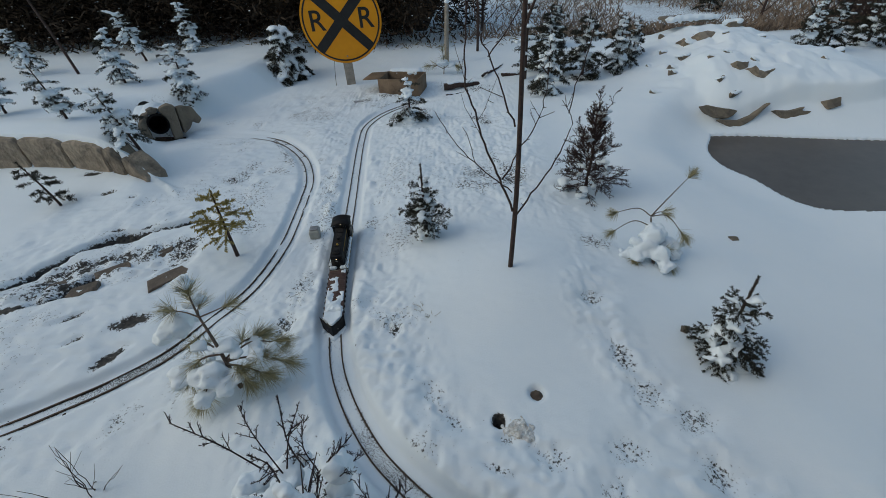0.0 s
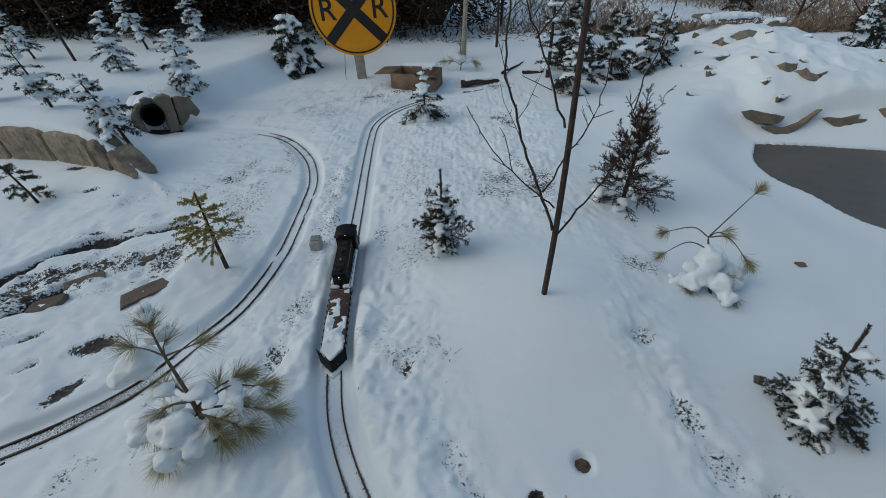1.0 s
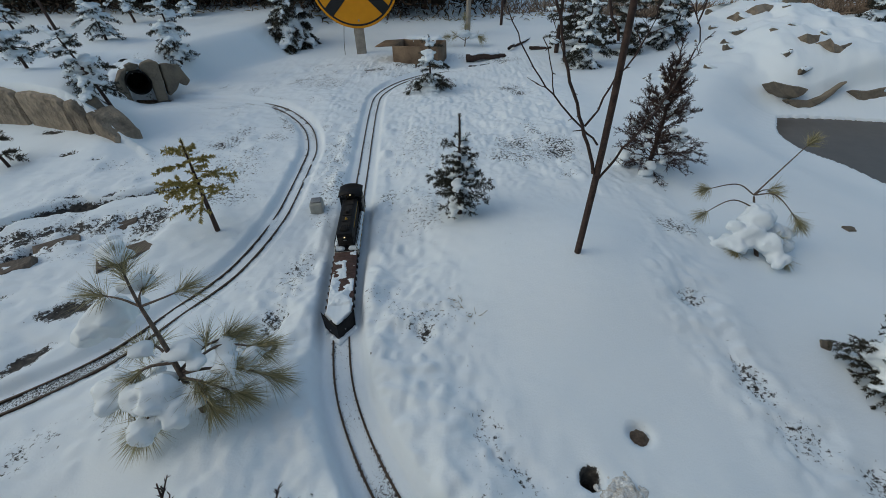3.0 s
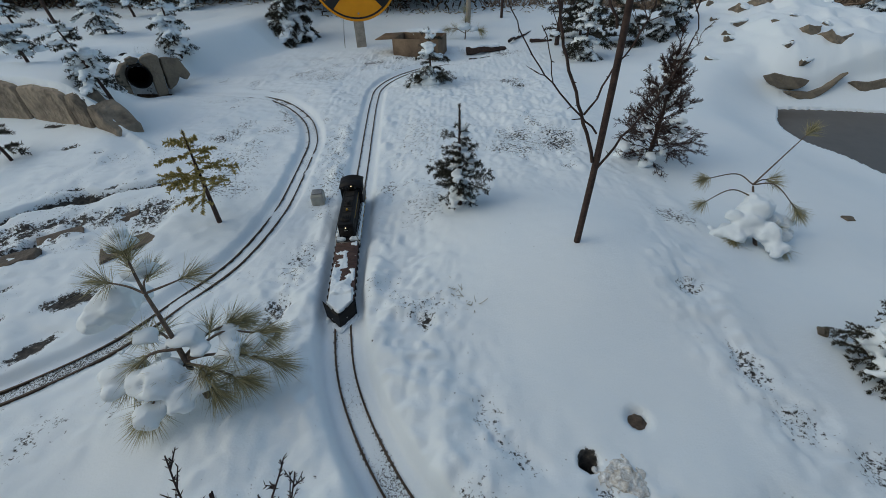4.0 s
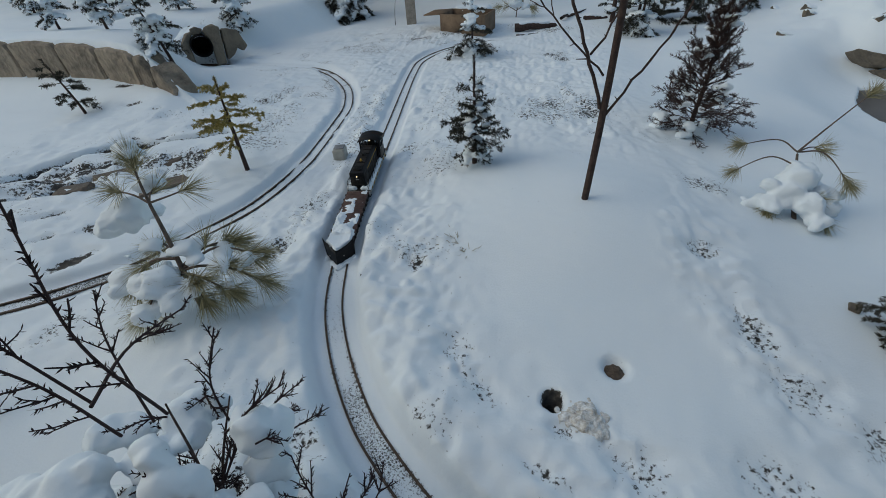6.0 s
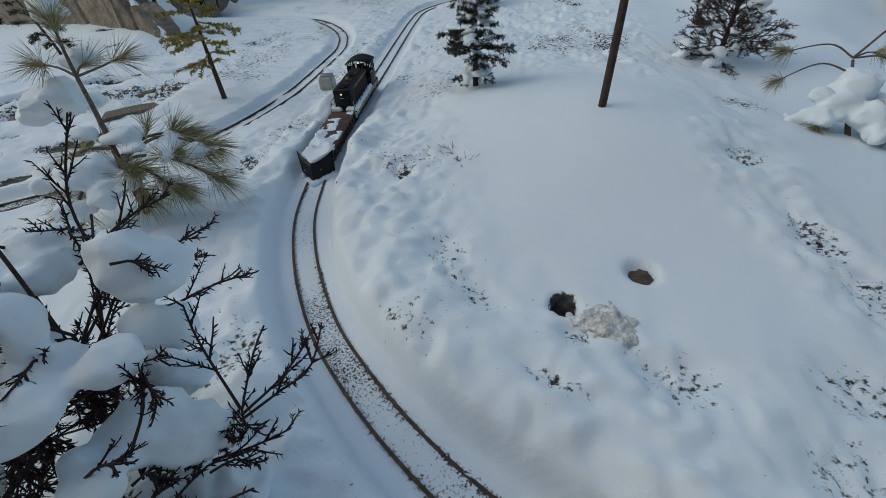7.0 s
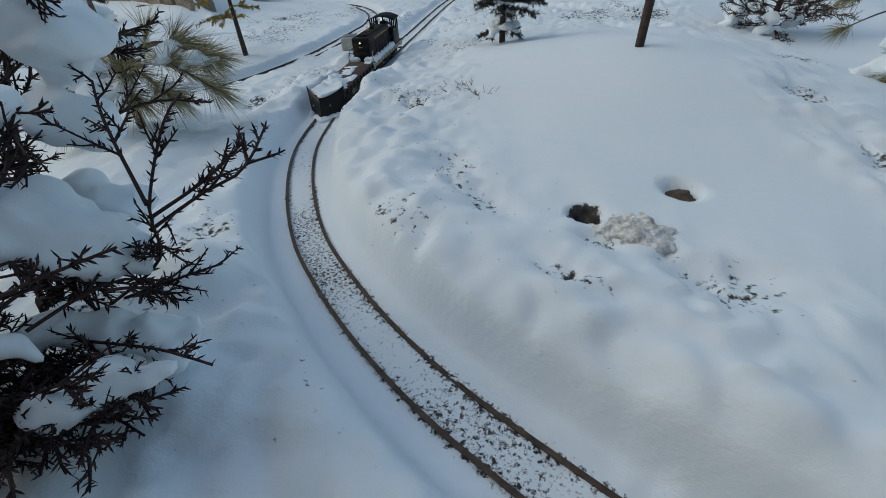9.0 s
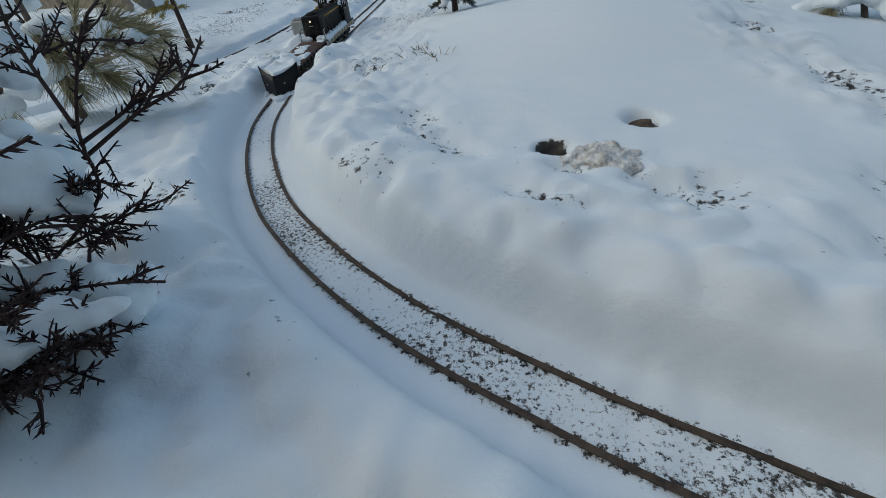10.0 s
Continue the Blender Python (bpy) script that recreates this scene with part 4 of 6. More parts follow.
def shrub_twig(buf, pts, r0, subs, sub_len, spike=0.006, dens=700, forks=2):
    """A juniper shoot with forked twigs and short prickly needles."""
    pts = np.asarray(pts, float)
    buf.tube(pts, r0, 0.0009, 5)
    bristle(buf, pts[len(pts) // 3:], spike, 0.0016, dens, 0.72)
    n = len(pts)
    for i in range(subs):
        u = 0.3 + 0.68 * (i + RNG.rand()) / subs
        k = min(n - 2, int(u * (n - 1)))
        q = pts[k] + (pts[k + 1] - pts[k]) * RNG.rand()
        d, a, c = ortho(pts[k + 1] - pts[k])
        th = RNG.rand() * 6.283
        w = d * 0.9 + (a * math.cos(th) + c * math.sin(th) * 0.7) * 0.75
        ln = sub_len * (1.15 - 0.75 * u) * RNG.uniform(0.6, 1.2)
        tw = bent(q, w, ln, -0.1, 4)
        buf.tube(tw, 0.0012, 0.0006, 4)
        bristle(buf, tw, spike, 0.0014, dens, 0.75)
        for m in range(forks):
            q2 = tw[1 + m]
            d2 = (tw[2] - tw[1]) / (np.linalg.norm(tw[2] - tw[1]) + 1e-9) + RNG.normal(size=3) * 0.55
            t2 = bent(q2, d2, ln * 0.45, -0.1, 3)
            buf.tube(t2, 0.0009, 0.0005, 3)
            bristle(buf, t2, spike, 0.0013, dens, 0.75)


def juniper_bush():
    global RNG
    RNG = np.random.RandomState(21)
    base = np.array((-0.43, 0.39, 0.04))
    root = thing("juniper_bush", "tall bronze juniper bush bowed under thick snow pads", "shrub", pose(*base))
    # Stems and the shoots that stand clear of the snow, by fork and end
    for pts in ([(0, 0, -0.03), (0.05, 0.02, 0.2), (0.09, 0.02, 0.38)], [(0, 0, -0.03), (0.04, 0.05, 0.15), (0.09, 0.09, 0.3)],
                [(0, 0, -0.03), (0.09, -0.03, 0.06), (0.15, -0.04, 0.08)]):
        b = Buf()
        b.tube(spline(pts, 0.02), 0.0036, 0.001, 7)
        part("stem", b, BARK, root)
    for pts in ([(-0.30, 0.37, 0.08), (-0.215, 0.385, 0.14), (-0.197, 0.388, 0.188), (-0.182, 0.415, 0.238), (-0.177, 0.443, 0.255)],
                [(-0.205, 0.386, 0.17), (-0.17, 0.41, 0.19), (-0.148, 0.431, 0.2), (-0.148, 0.475, 0.222)],
                [(-0.2, 0.387, 0.18), (-0.172, 0.42, 0.196), (-0.155, 0.455, 0.214)],
                [(-0.25, 0.37, 0.11), (-0.205, 0.385, 0.125), (-0.172, 0.407, 0.13)],
                [(-0.198, 0.388, 0.19), (-0.24, 0.42, 0.235), (-0.27, 0.45, 0.26)],
                [(-0.32, 0.34, 0.08), (-0.2, 0.335, 0.105), (-0.15, 0.327, 0.118), (-0.112, 0.32, 0.126)],
                [(-0.36, 0.33, 0.06), (-0.25, 0.31, 0.05), (-0.19, 0.298, 0.052)],
                [(-0.3, 0.3, 0.14), (-0.2, 0.3, 0.19), (-0.135, 0.325, 0.212)],
                [(-0.34, 0.28, 0.06), (-0.26, 0.25, 0.04), (-0.2, 0.25, 0.03)]):
        b = Buf()
        shrub_twig(b, spline(np.array(pts) - base, 0.012), 0.0015, 5, 0.045, 0.0065, 400, 1)
        part("shoot", b, JUNIPER, root)
    for pts in ([(-0.33, 0.4, 0.42), (-0.318, 0.38, 0.56), (-0.305, 0.395, 0.684)], [(-0.33, 0.36, 0.5), (-0.345, 0.42, 0.5), (-0.36, 0.505, 0.467)], [(-0.35, 0.46, 0.27), (-0.38, 0.49, 0.33), (-0.37, 0.53, 0.4)],
                [(-0.35, 0.46, 0.2), (-0.29, 0.5, 0.22), (-0.258, 0.545, 0.206)], [(-0.42, 0.4, 0.42), (-0.47, 0.4, 0.52), (-0.53, 0.4, 0.6)], [(-0.4, 0.42, 0.35), (-0.46, 0.47, 0.43), (-0.5, 0.52, 0.47)],
                [(-0.38, 0.38, 0.4), (-0.36, 0.36, 0.52), (-0.37, 0.34, 0.6)], [(-0.34, 0.44, 0.3), (-0.3, 0.47, 0.33), (-0.27, 0.5, 0.34)], [(-0.4, 0.35, 0.3), (-0.36, 0.27, 0.36), (-0.33, 0.22, 0.4)]):
        b = Buf()
        shrub_twig(b, spline(np.array(pts) - base, 0.014), 0.0018, 6, 0.05, 0.0065, 320, 1)
        part("shoot", b, JUNIPER, root)
    for i in range(20):
        a = RNG.rand() * 6.283
        f = RNG.rand() ** 0.9
        reach = RNG.uniform(0.1, 0.24) * (1 - 0.55 * f)
        org = np.array((0.1 * f, 0.01, 0.03 + 0.2 * f))
        end = org + np.array((math.cos(a) * reach, math.sin(a) * reach * 0.9, RNG.uniform(-0.02, 0.1)))
        mid = (org + end) * 0.5 + np.array((0, 0, 0.015)) + RNG.normal(size=3) * 0.015
        b = Buf()
        shrub_twig(b, spline([org, mid, end], 0.014), 0.0016, 4, 0.05, 0.0065, 400, 1)
        part("shoot", b, JUNIPER, root)
    for i in range(112):
        org = np.array((-0.285, 0.288, 0.078) if i < 66 else (-0.385, 0.37, 0.17)) - base + RNG.normal(size=3) * ((0.035, 0.025, 0.022) if i < 66 else (0.05, 0.05, 0.045))
        end = org + np.array((RNG.uniform(-0.02, 0.06), RNG.uniform(-0.06, 0.03), RNG.uniform(-0.03, 0.03)))
        b = Buf()
        shrub_twig(b, spline([org, (org + end) / 2 + (0, 0, 0.012), end], 0.014), 0.0016, 6, 0.045, 0.0068, 430)
        part("shoot", b, JUNIPER, root)
    for pts in ([(-0.246, 0.309, 0.139), (-0.238, 0.339, 0.141), (-0.223, 0.362, 0.141), (-0.197, 0.382, 0.125)],
                [(-0.224, 0.349, 0.142), (-0.215, 0.368, 0.129), (-0.197, 0.372, 0.112)],
                [(-0.250, 0.329, 0.208), (-0.251, 0.359, 0.228), (-0.258, 0.381, 0.250), (-0.254, 0.390, 0.252), (-0.233, 0.388, 0.238)],
                [(-0.253, 0.375, 0.245), (-0.243, 0.365, 0.225), (-0.243, 0.367, 0.219)],
                [(-0.281, 0.424, 0.320), (-0.273, 0.435, 0.315), (-0.265, 0.442, 0.303)],
                [(-0.322, 0.480, 0.272), (-0.309, 0.509, 0.272), (-0.278, 0.549, 0.279)],
                [(-0.307, 0.475, 0.261), (-0.297, 0.494, 0.265), (-0.283, 0.502, 0.255)],
                [(-0.256, 0.318, 0.180), (-0.252, 0.331, 0.177), (-0.244, 0.327, 0.162)],
                [(-0.250, 0.310, 0.159), (-0.241, 0.326, 0.164), (-0.237, 0.332, 0.158)]):
        b = Buf()
        shrub_twig(b, spline(np.array(pts) - base, 0.012), 0.0014, 5, 0.035, 0.0062, 400, 1)
        part("shoot", b, JUNIPER, root)
    # Pads of snow: place, reach, thickness
    pads = [(-0.28, 0.31, 0.2, 0.03, 0.02), (-0.43, 0.4, 0.3, 0.042, 0.028), (-0.48, 0.35, 0.32, 0.07, 0.04), (-0.41, 0.31, 0.28, 0.06, 0.034), (-0.33, 0.33, 0.26, 0.05, 0.03), (-0.42, 0.46, 0.29, 0.055, 0.03), (-0.5, 0.42, 0.3, 0.05, 0.028), (-0.38, 0.27, 0.2, 0.05, 0.026), (-0.52, 0.34, 0.2, 0.06, 0.03)]
    heaps = [
        [(-0.394, 0.388, 0.336, 0.025), (-0.364, 0.380, 0.310, 0.025), (-0.339, 0.374, 0.280, 0.02), (-0.333, 0.361, 0.255, 0.014)],
        [(-0.317, 0.448, 0.297, 0.036), (-0.304, 0.455, 0.284, 0.038), (-0.296, 0.457, 0.268, 0.026)],
        [(-0.311, 0.440, 0.236, 0.030), (-0.297, 0.446, 0.222, 0.030), (-0.280, 0.446, 0.208, 0.017)],
        [(-0.290, 0.353, 0.185, 0.034), (-0.276, 0.364, 0.178, 0.036), (-0.259, 0.373, 0.167, 0.034), (-0.244, 0.383, 0.150, 0.026), (-0.233, 0.388, 0.136, 0.012)],
        [(-0.300, 0.346, 0.098, 0.024), (-0.281, 0.344, 0.089, 0.020)],
        [(-0.268, 0.363, 0.093, 0.024), (-0.268, 0.353, 0.080, 0.018)],
        [(-0.243, 0.373, 0.072, 0.027), (-0.228, 0.362, 0.061, 0.022), (-0.227, 0.384, 0.071, 0.016)],
        [(-0.219, 0.273, 0.102, 0.016), (-0.209, 0.288, 0.106, 0.021), (-0.199, 0.302, 0.104, 0.021), (-0.186, 0.319, 0.098, 0.016), (-0.170, 0.332, 0.093, 0.007)],
        [(-0.254, 0.298, 0.140, 0.013), (-0.241, 0.301, 0.133, 0.012), (-0.228, 0.301, 0.123, 0.008)],
        [(-0.321, 0.437, 0.153, 0.034), (-0.300, 0.444, 0.138, 0.028)],
    ]
    for x, y, z, r, k in pads:
        for i in range(1 if z < 0.3 else 0):
            a = RNG.rand() * 6.283
            org = np.array((x, y, z)) - base
            end = org + np.array((math.cos(a), math.sin(a), 0)) * r * RNG.uniform(0.9, 1.7) + np.array((0.01, 0, RNG.uniform(0.01, 0.05)))
            b = Buf()
            shrub_twig(b, spline([org, (org + end) / 2 + (0, 0, 0.01), end], 0.012), 0.0018, 5, 0.032, 0.005, 380)
            part("shoot", b, JUNIPER, root)
    b = Buf()
    for x, y, z, r, k in pads:
        c = np.array((x, y, z - 0.008)) - base
        r, k = r * (0.92 if z < 0.27 else 0.68), k * 0.78
        turn = RNG.rand() * 6.283
        b.blob(c, (r * 0.85, r * 0.85, k * 0.75), 0.4, 3, 1.1)
        for i in range(9):
            o = RNG.normal(size=3) * (r * 0.62, r * 0.42, k * 0.35)
            o = np.array((o[0] * math.cos(turn) - o[1] * math.sin(turn), o[0] * math.sin(turn) + o[1] * math.cos(turn), o[2] - 0.2 * k * np.hypot(o[0], o[1]) / r))
            f = RNG.uniform(0.35, 0.7)
            b.blob(c + o, (r * f, r * f, k * RNG.uniform(0.5, 0.95)), 0.4)
    for chain in heaps:
        line = spline(np.array([p[:3] for p in chain]) - base, 0.008)
        reach = np.interp(np.linspace(0, 1, len(line)), np.linspace(0, 1, len(chain)), [p[3] for p in chain])
        for q, r in zip(line, reach):
            b.blob(q + RNG.normal(size=3) * (0.28 * r, 0.28 * r, 0.1 * r), (r * RNG.uniform(0.55, 1.0), r * RNG.uniform(0.55, 1.0), r * RNG.uniform(0.5, 0.78)), 0.45)
    fuse(part("snow_load", b, SNOW, root, "rounded pads of snow on the shoots"), 0.0036, 6, 0.0022, 55)


juniper_bush()


def put(x, y, dz=0.0):
    return (x, y, ground_z(x, y) - 0.004 + dz)


conifer("spruce_sapling", "small dark green spruce with bare leader and snow on its boughs", "spruce", put(-0.15, 1.745), 0.41, 0.135, 31, levels=6, per=7, leader=0.32, nl=0.013, nw=0.0021, dens=1200, snow=0.7, lump=0.17, foot=0.2, taper=0.5, rise=0.2, sides=0.7)
conifer("spruce_sapling", "dark green spruce leaning under snow with an upright tip", "spruce", put(0.965, 0.99), 0.33, 0.15, 32, levels=7, per=6, leader=0.36, lean=(0.22, 0.25), nl=0.0095, nw=0.002, dens=1500, snow=0.5, lump=0.2, foot=0.1, taper=0.45, rise=0.1, sag=0.5, sides=0.45, tip=1.25)
conifer("fir_sapling", "olive-yellow fir sapling with open flat branches and thin stem", "fir", put(-1.135, 1.685), 0.39, 0.19, 33, levels=4, per=6, leader=0.14, nl=0.012, nw=0.0036, dens=1100, snow=0.0, foliage=FIR, foot=0.45, taper=0.6, rise=0.1, sag=0.15, sides=0.3, lean=(0.02, 0.0), lump=0.12)
conifer("spruce_sapling", "little spruce heaped with snow beside the track", "spruce", put(-0.34, 3.47), 0.36, 0.2, 34, levels=6, per=6, leader=0.12, nl=0.016, nw=0.0022, dens=700, snow=0.75, lump=0.19, foot=0.06, taper=0.7, rise=0.0, sag=0.5)
conifer("spruce_shrub", "broad spruce shrub drooping under heavy snow", "spruce", put(-1.83, 5.03), 0.52, 0.38, 35, levels=7, per=8, leader=0.1, nl=0.026, nw=0.004, dens=700, snow=0.95, lump=0.2, foot=0.05, taper=0.62, rise=-0.1, sag=0.75)

# Young trees on the terrace: three grown ones and their likes
G1 = "snowy saplings on the terrace"
sap = [conifer("spruce_sapling", "thin spruce sapling bent under clumps of snow", "spruce", put(-2.2, 2.75), 0.47, 0.17, 41, levels=6, per=5, leader=0.1, lean=(-0.22, -0.05), nl=0.014, nw=0.0026, dens=800, snow=0.8, lump=0.25, foot=0.35, taper=0.35, rise=0.25, sag=0.45, sides=0.7, group=G1),
       conifer("spruce_sapling", "bushy spruce sapling carrying rounded snow caps", "spruce", put(-2.37, 3.85), 0.5, 0.19, 42, levels=7, per=6, leader=0.08, nl=0.015, nw=0.0026, dens=800, snow=0.85, lump=0.24, foot=0.15, taper=0.5, rise=0.2, sag=0.45, sides=0.7, group=G1),
       conifer("spruce_sapling", "small dark sapling dusted with snow on the terrace", "spruce", put(-2.8, 2.98), 0.38, 0.15, 43, levels=6, per=5, leader=0.1, lean=(-0.15, 0), nl=0.014, nw=0.0025, dens=800, snow=0.8, lump=0.25, foot=0.2, taper=0.35, rise=0.25, sag=0.4, sides=0.7, group=G1)]
for k, x, y, sc, turn in ((1, -3.1, 4.12, 0.95, 80), (0, -4.5, 4.8, 1.0, 20), (2, -3.67, 3.4, 1.05, 140), (0, -3.5, 5.15, 1.15, 30), (1, -3.15, 5.6, 1.05, 200), (1, -4.9, 4.3, 1.0, 10)):
    copy_thing(sap[k], pose(*put(x, y), 0, 0, turn) @ Matrix.Scale(sc, 4))

conifer("fir_sapling", "tiny drooping dark fir below the stone wall", "fir", put(-2.5, 2.26), 0.3, 0.13, 44, levels=4, per=4, leader=0.2, lean=(-0.35, 0.05), nl=0.018, nw=0.003, dens=900, snow=0.12, lump=0.12, foot=0.25, taper=0.5, rise=0.1, sides=0.6)

# Firs before the rockery
G2 = "snow-laden firs by the rockery"
firs = [conifer("fir_tree", "snow-laden dark fir with drooping boughs", "fir", put(0.92, 4.05), 0.54, 0.24, 51, levels=8, per=6, leader=0.12, nl=0.024, nw=0.0035, dens=650, snow=0.75, lump=0.17, foot=0.05, taper=0.7, rise=0.0, sag=0.5, group=G2),
        conifer("fir_tree", "dense dark fir with snow on its upper boughs", "fir", put(1.36, 4.45), 0.62, 0.25, 52, levels=9, per=6, leader=0.12, nl=0.026, nw=0.004, dens=600, snow=0.7, lump=0.16, foot=0.05, taper=0.65, rise=0.15, sag=0.3, group=G2)]
for k, x, y, sc, turn in ((0, 1.72, 4.52, 0.95, 120), (1, 1.05, 4.75, 1.0, 40), (0, 1.95, 4.75, 0.7, 250), (1, 4.1, 4.9, 0.8, 10), (0, 3.75, 4.75, 0.9, 70), (1, 4.7, 5.1, 1.1, 160), (0, 5.2, 5.0, 1.3, 300), (1, 4.3, 7.8, 0.9, 30), (1, 1.3, 5.6, 0.8, 15)):
    copy_thing(firs[k], pose(*put(x, y), 0, 0, turn) @ Matrix.Scale(sc, 4))
conifer("larch_sapling", "tall thin conifer with sparse snowy twigs", "larch", put(0.78, 4.5), 1.0, 0.16, 53, levels=11, per=4, leader=0.1, nl=0.016, nw=0.003, dens=300, snow=0.25, lump=0.25, foot=0.15, taper=0.7, rise=0.5)



def feathery_juniper(label, at, H, R, seed):
    """An upright juniper of many forked feathery shoots with bits of snow."""
    global RNG
    RNG = np.random.RandomState(seed)
    root = thing("juniper_shrub", label, "juniper", pose(*at))
    b = Buf()
    b.tube([(0, 0, -0.04), (0.01, 0, H * 0.4), (-0.005, 0.01, H * 0.8)], 0.012, 0.003, 6)
    part("stem", b, BARK, root)
    load = Buf()
    for i in range(120):
        f = (i + RNG.rand()) / 120
        a = i * 2.4 + RNG.normal() * 0.3
        org = np.array((RNG.normal() * 0.012, RNG.normal() * 0.012, H * (0.03 + 0.75 * f)))
        ln = R * (1.1 - 0.78 * f) * RNG.uniform(0.6, 1.3)
        pts = bent(org, (math.cos(a), math.sin(a), 0.1 + 1.3 * f + RNG.normal() * 0.15), ln, 0.12 * (1 - f) - 0.06, 8, 0.04)
        b = Buf()
        shrub_twig(b, pts, 0.002, 9, ln * 0.42, 0.011, 420)
        part("shoot", b, RUSTJUN, root)
        if i % 5 == 0:
            q = pts[RNG.randint(3, 7)]
            for m in range(4):
                load.blob(q + RNG.normal(size=3) * (0.012, 0.012, 0.004), np.array((1, 1, 0.6)) * RNG.uniform(0.008, 0.02), 0.5)
    for x, y, z, r in ((-0.05, -0.12, 0.04, 0.04), (0.09, -0.06, 0.16, 0.024), (0.05, -0.1, 0.24, 0.028), (-0.14, -0.02, 0.03, 0.045)):
        for m in range(5):
            load.blob(np.array((x, y, z)) + RNG.normal(size=3) * r * 0.5, np.array((1, 1, 0.7)) * r * RNG.uniform(0.4, 0.8), 0.5)
    for i in range(3):
        b = Buf()
        shrub_twig(b, bent((0, 0, H * 0.6), (RNG.normal() * 0.3, RNG.normal() * 0.3, 1), H * 0.42, 0, 9, 0.05), 0.002, 9, 0.06, 0.008, 350)
        part("shoot", b, RUSTJUN, root)
    fuse(tagged(part("snow_load", load, SNOW, root, "small bits of snow on the twigs"), kind="stuff"), 0.006, 2, 0.003, 60)


feathery_juniper("upright brown-bronze juniper with feathery twigs", put(0.81, 2.26), 0.6, 0.19, 61)
feathery_juniper("dense brown shrub at the edge of the field", put(5.15, 5.85), 1.0, 0.5, 62)
feathery_juniper("dense brown shrub among dry grass", put(5.75, 6.2), 1.2, 0.6, 63)
# Two white pines with long needles
white_pine("bowed white pine with long needle tufts and snow lumps", put(-0.775, 0.86), [
    ("stem", [(0, 0, -0.02), (-0.02, 0.02, 0.09), (-0.055, 0.06, 0.19), (-0.085, 0.09, 0.27)], 0.0085, 0, 0),
    ("shoot", [(-0.085, 0.09, 0.27), (-0.09, 0.1, 0.32), (-0.095, 0.115, 0.375)], 0.004, 130, 1),
    ("shoot", [(-0.085, 0.09, 0.27), (-0.13, 0.1, 0.285), (-0.2, 0.11, 0.29)], 0.003, 90, 0),
    ("shoot", [(-0.085, 0.09, 0.27), (-0.03, 0.105, 0.285), (0.02, 0.12, 0.3)], 0.003, 60, 0),
    ("shoot", [(-0.085, 0.09, 0.27), (-0.1, 0.12, 0.28), (-0.1, 0.15, 0.285)], 0.003, 60, 0),
    ("bough", [(-0.03, 0.03, 0.11), (0.03, 0.03, 0.13), (0.1, 0.04, 0.12), (0.18, 0.05, 0.07)], 0.004, 100, 5),
    ("bough", [(-0.03, 0.03, 0.12), (0.02, 0.08, 0.15), (0.08, 0.13, 0.14)], 0.004, 80, 4),
    ("bough", [(-0.02, 0.02, 0.11), (0.05, 0.0, 0.12), (0.12, 0.0, 0.07)], 0.004, 90, 6),
    ("bough", [(-0.02, 0.03, 0.12), (0.05, 0.08, 0.15), (0.14, 0.1, 0.12)], 0.004, 90, 6),
    ("bough", [(-0.02, 0.02, 0.09), (0.03, -0.02, 0.1), (0.07, -0.03, 0.07)], 0.004, 90, 5),
    ("bough", [(-0.04, 0.04, 0.14), (-0.1, 0.02, 0.14), (-0.16, -0.02, 0.08)], 0.004, 90, 4),
    ("bough", [(-0.03, 0.03, 0.1), (-0.06, -0.03, 0.1), (-0.08, -0.08, 0.05)], 0.004, 90, 4),
    ("bough", [(-0.04, 0.04, 0.14), (-0.1, 0.08, 0.15), (-0.17, 0.1, 0.12)], 0.004, 80, 3),
], [(-0.19, 0.11, 0.22, 0.055, 0.7), (-0.12, 0.15, 0.29, 0.03, 0.7), (-0.115, 0.135, 0.39, 0.028, 0.8), (-0.17, 0.0, 0.1, 0.042, 0.7), (-0.1, -0.03, 0.11, 0.035, 0.7), (-0.08, -0.085, 0.06, 0.03, 0.9), (-0.02, 0.06, 0.16, 0.04, 0.4),
    (0.06, 0.09, 0.14, 0.03, 0.5), (-0.12, 0.06, 0.16, 0.03, 0.5), (0.02, -0.01, 0.1, 0.03, 0.6), (0.08, 0.04, 0.135, 0.03, 0.5), (0.12, 0.08, 0.12, 0.028, 0.5), (-0.05, -0.02, 0.12, 0.045, 0.7), (-0.01, -0.045, 0.09, 0.035, 0.7), (0.1, 0.01, 0.09, 0.022, 0.5)], 71)
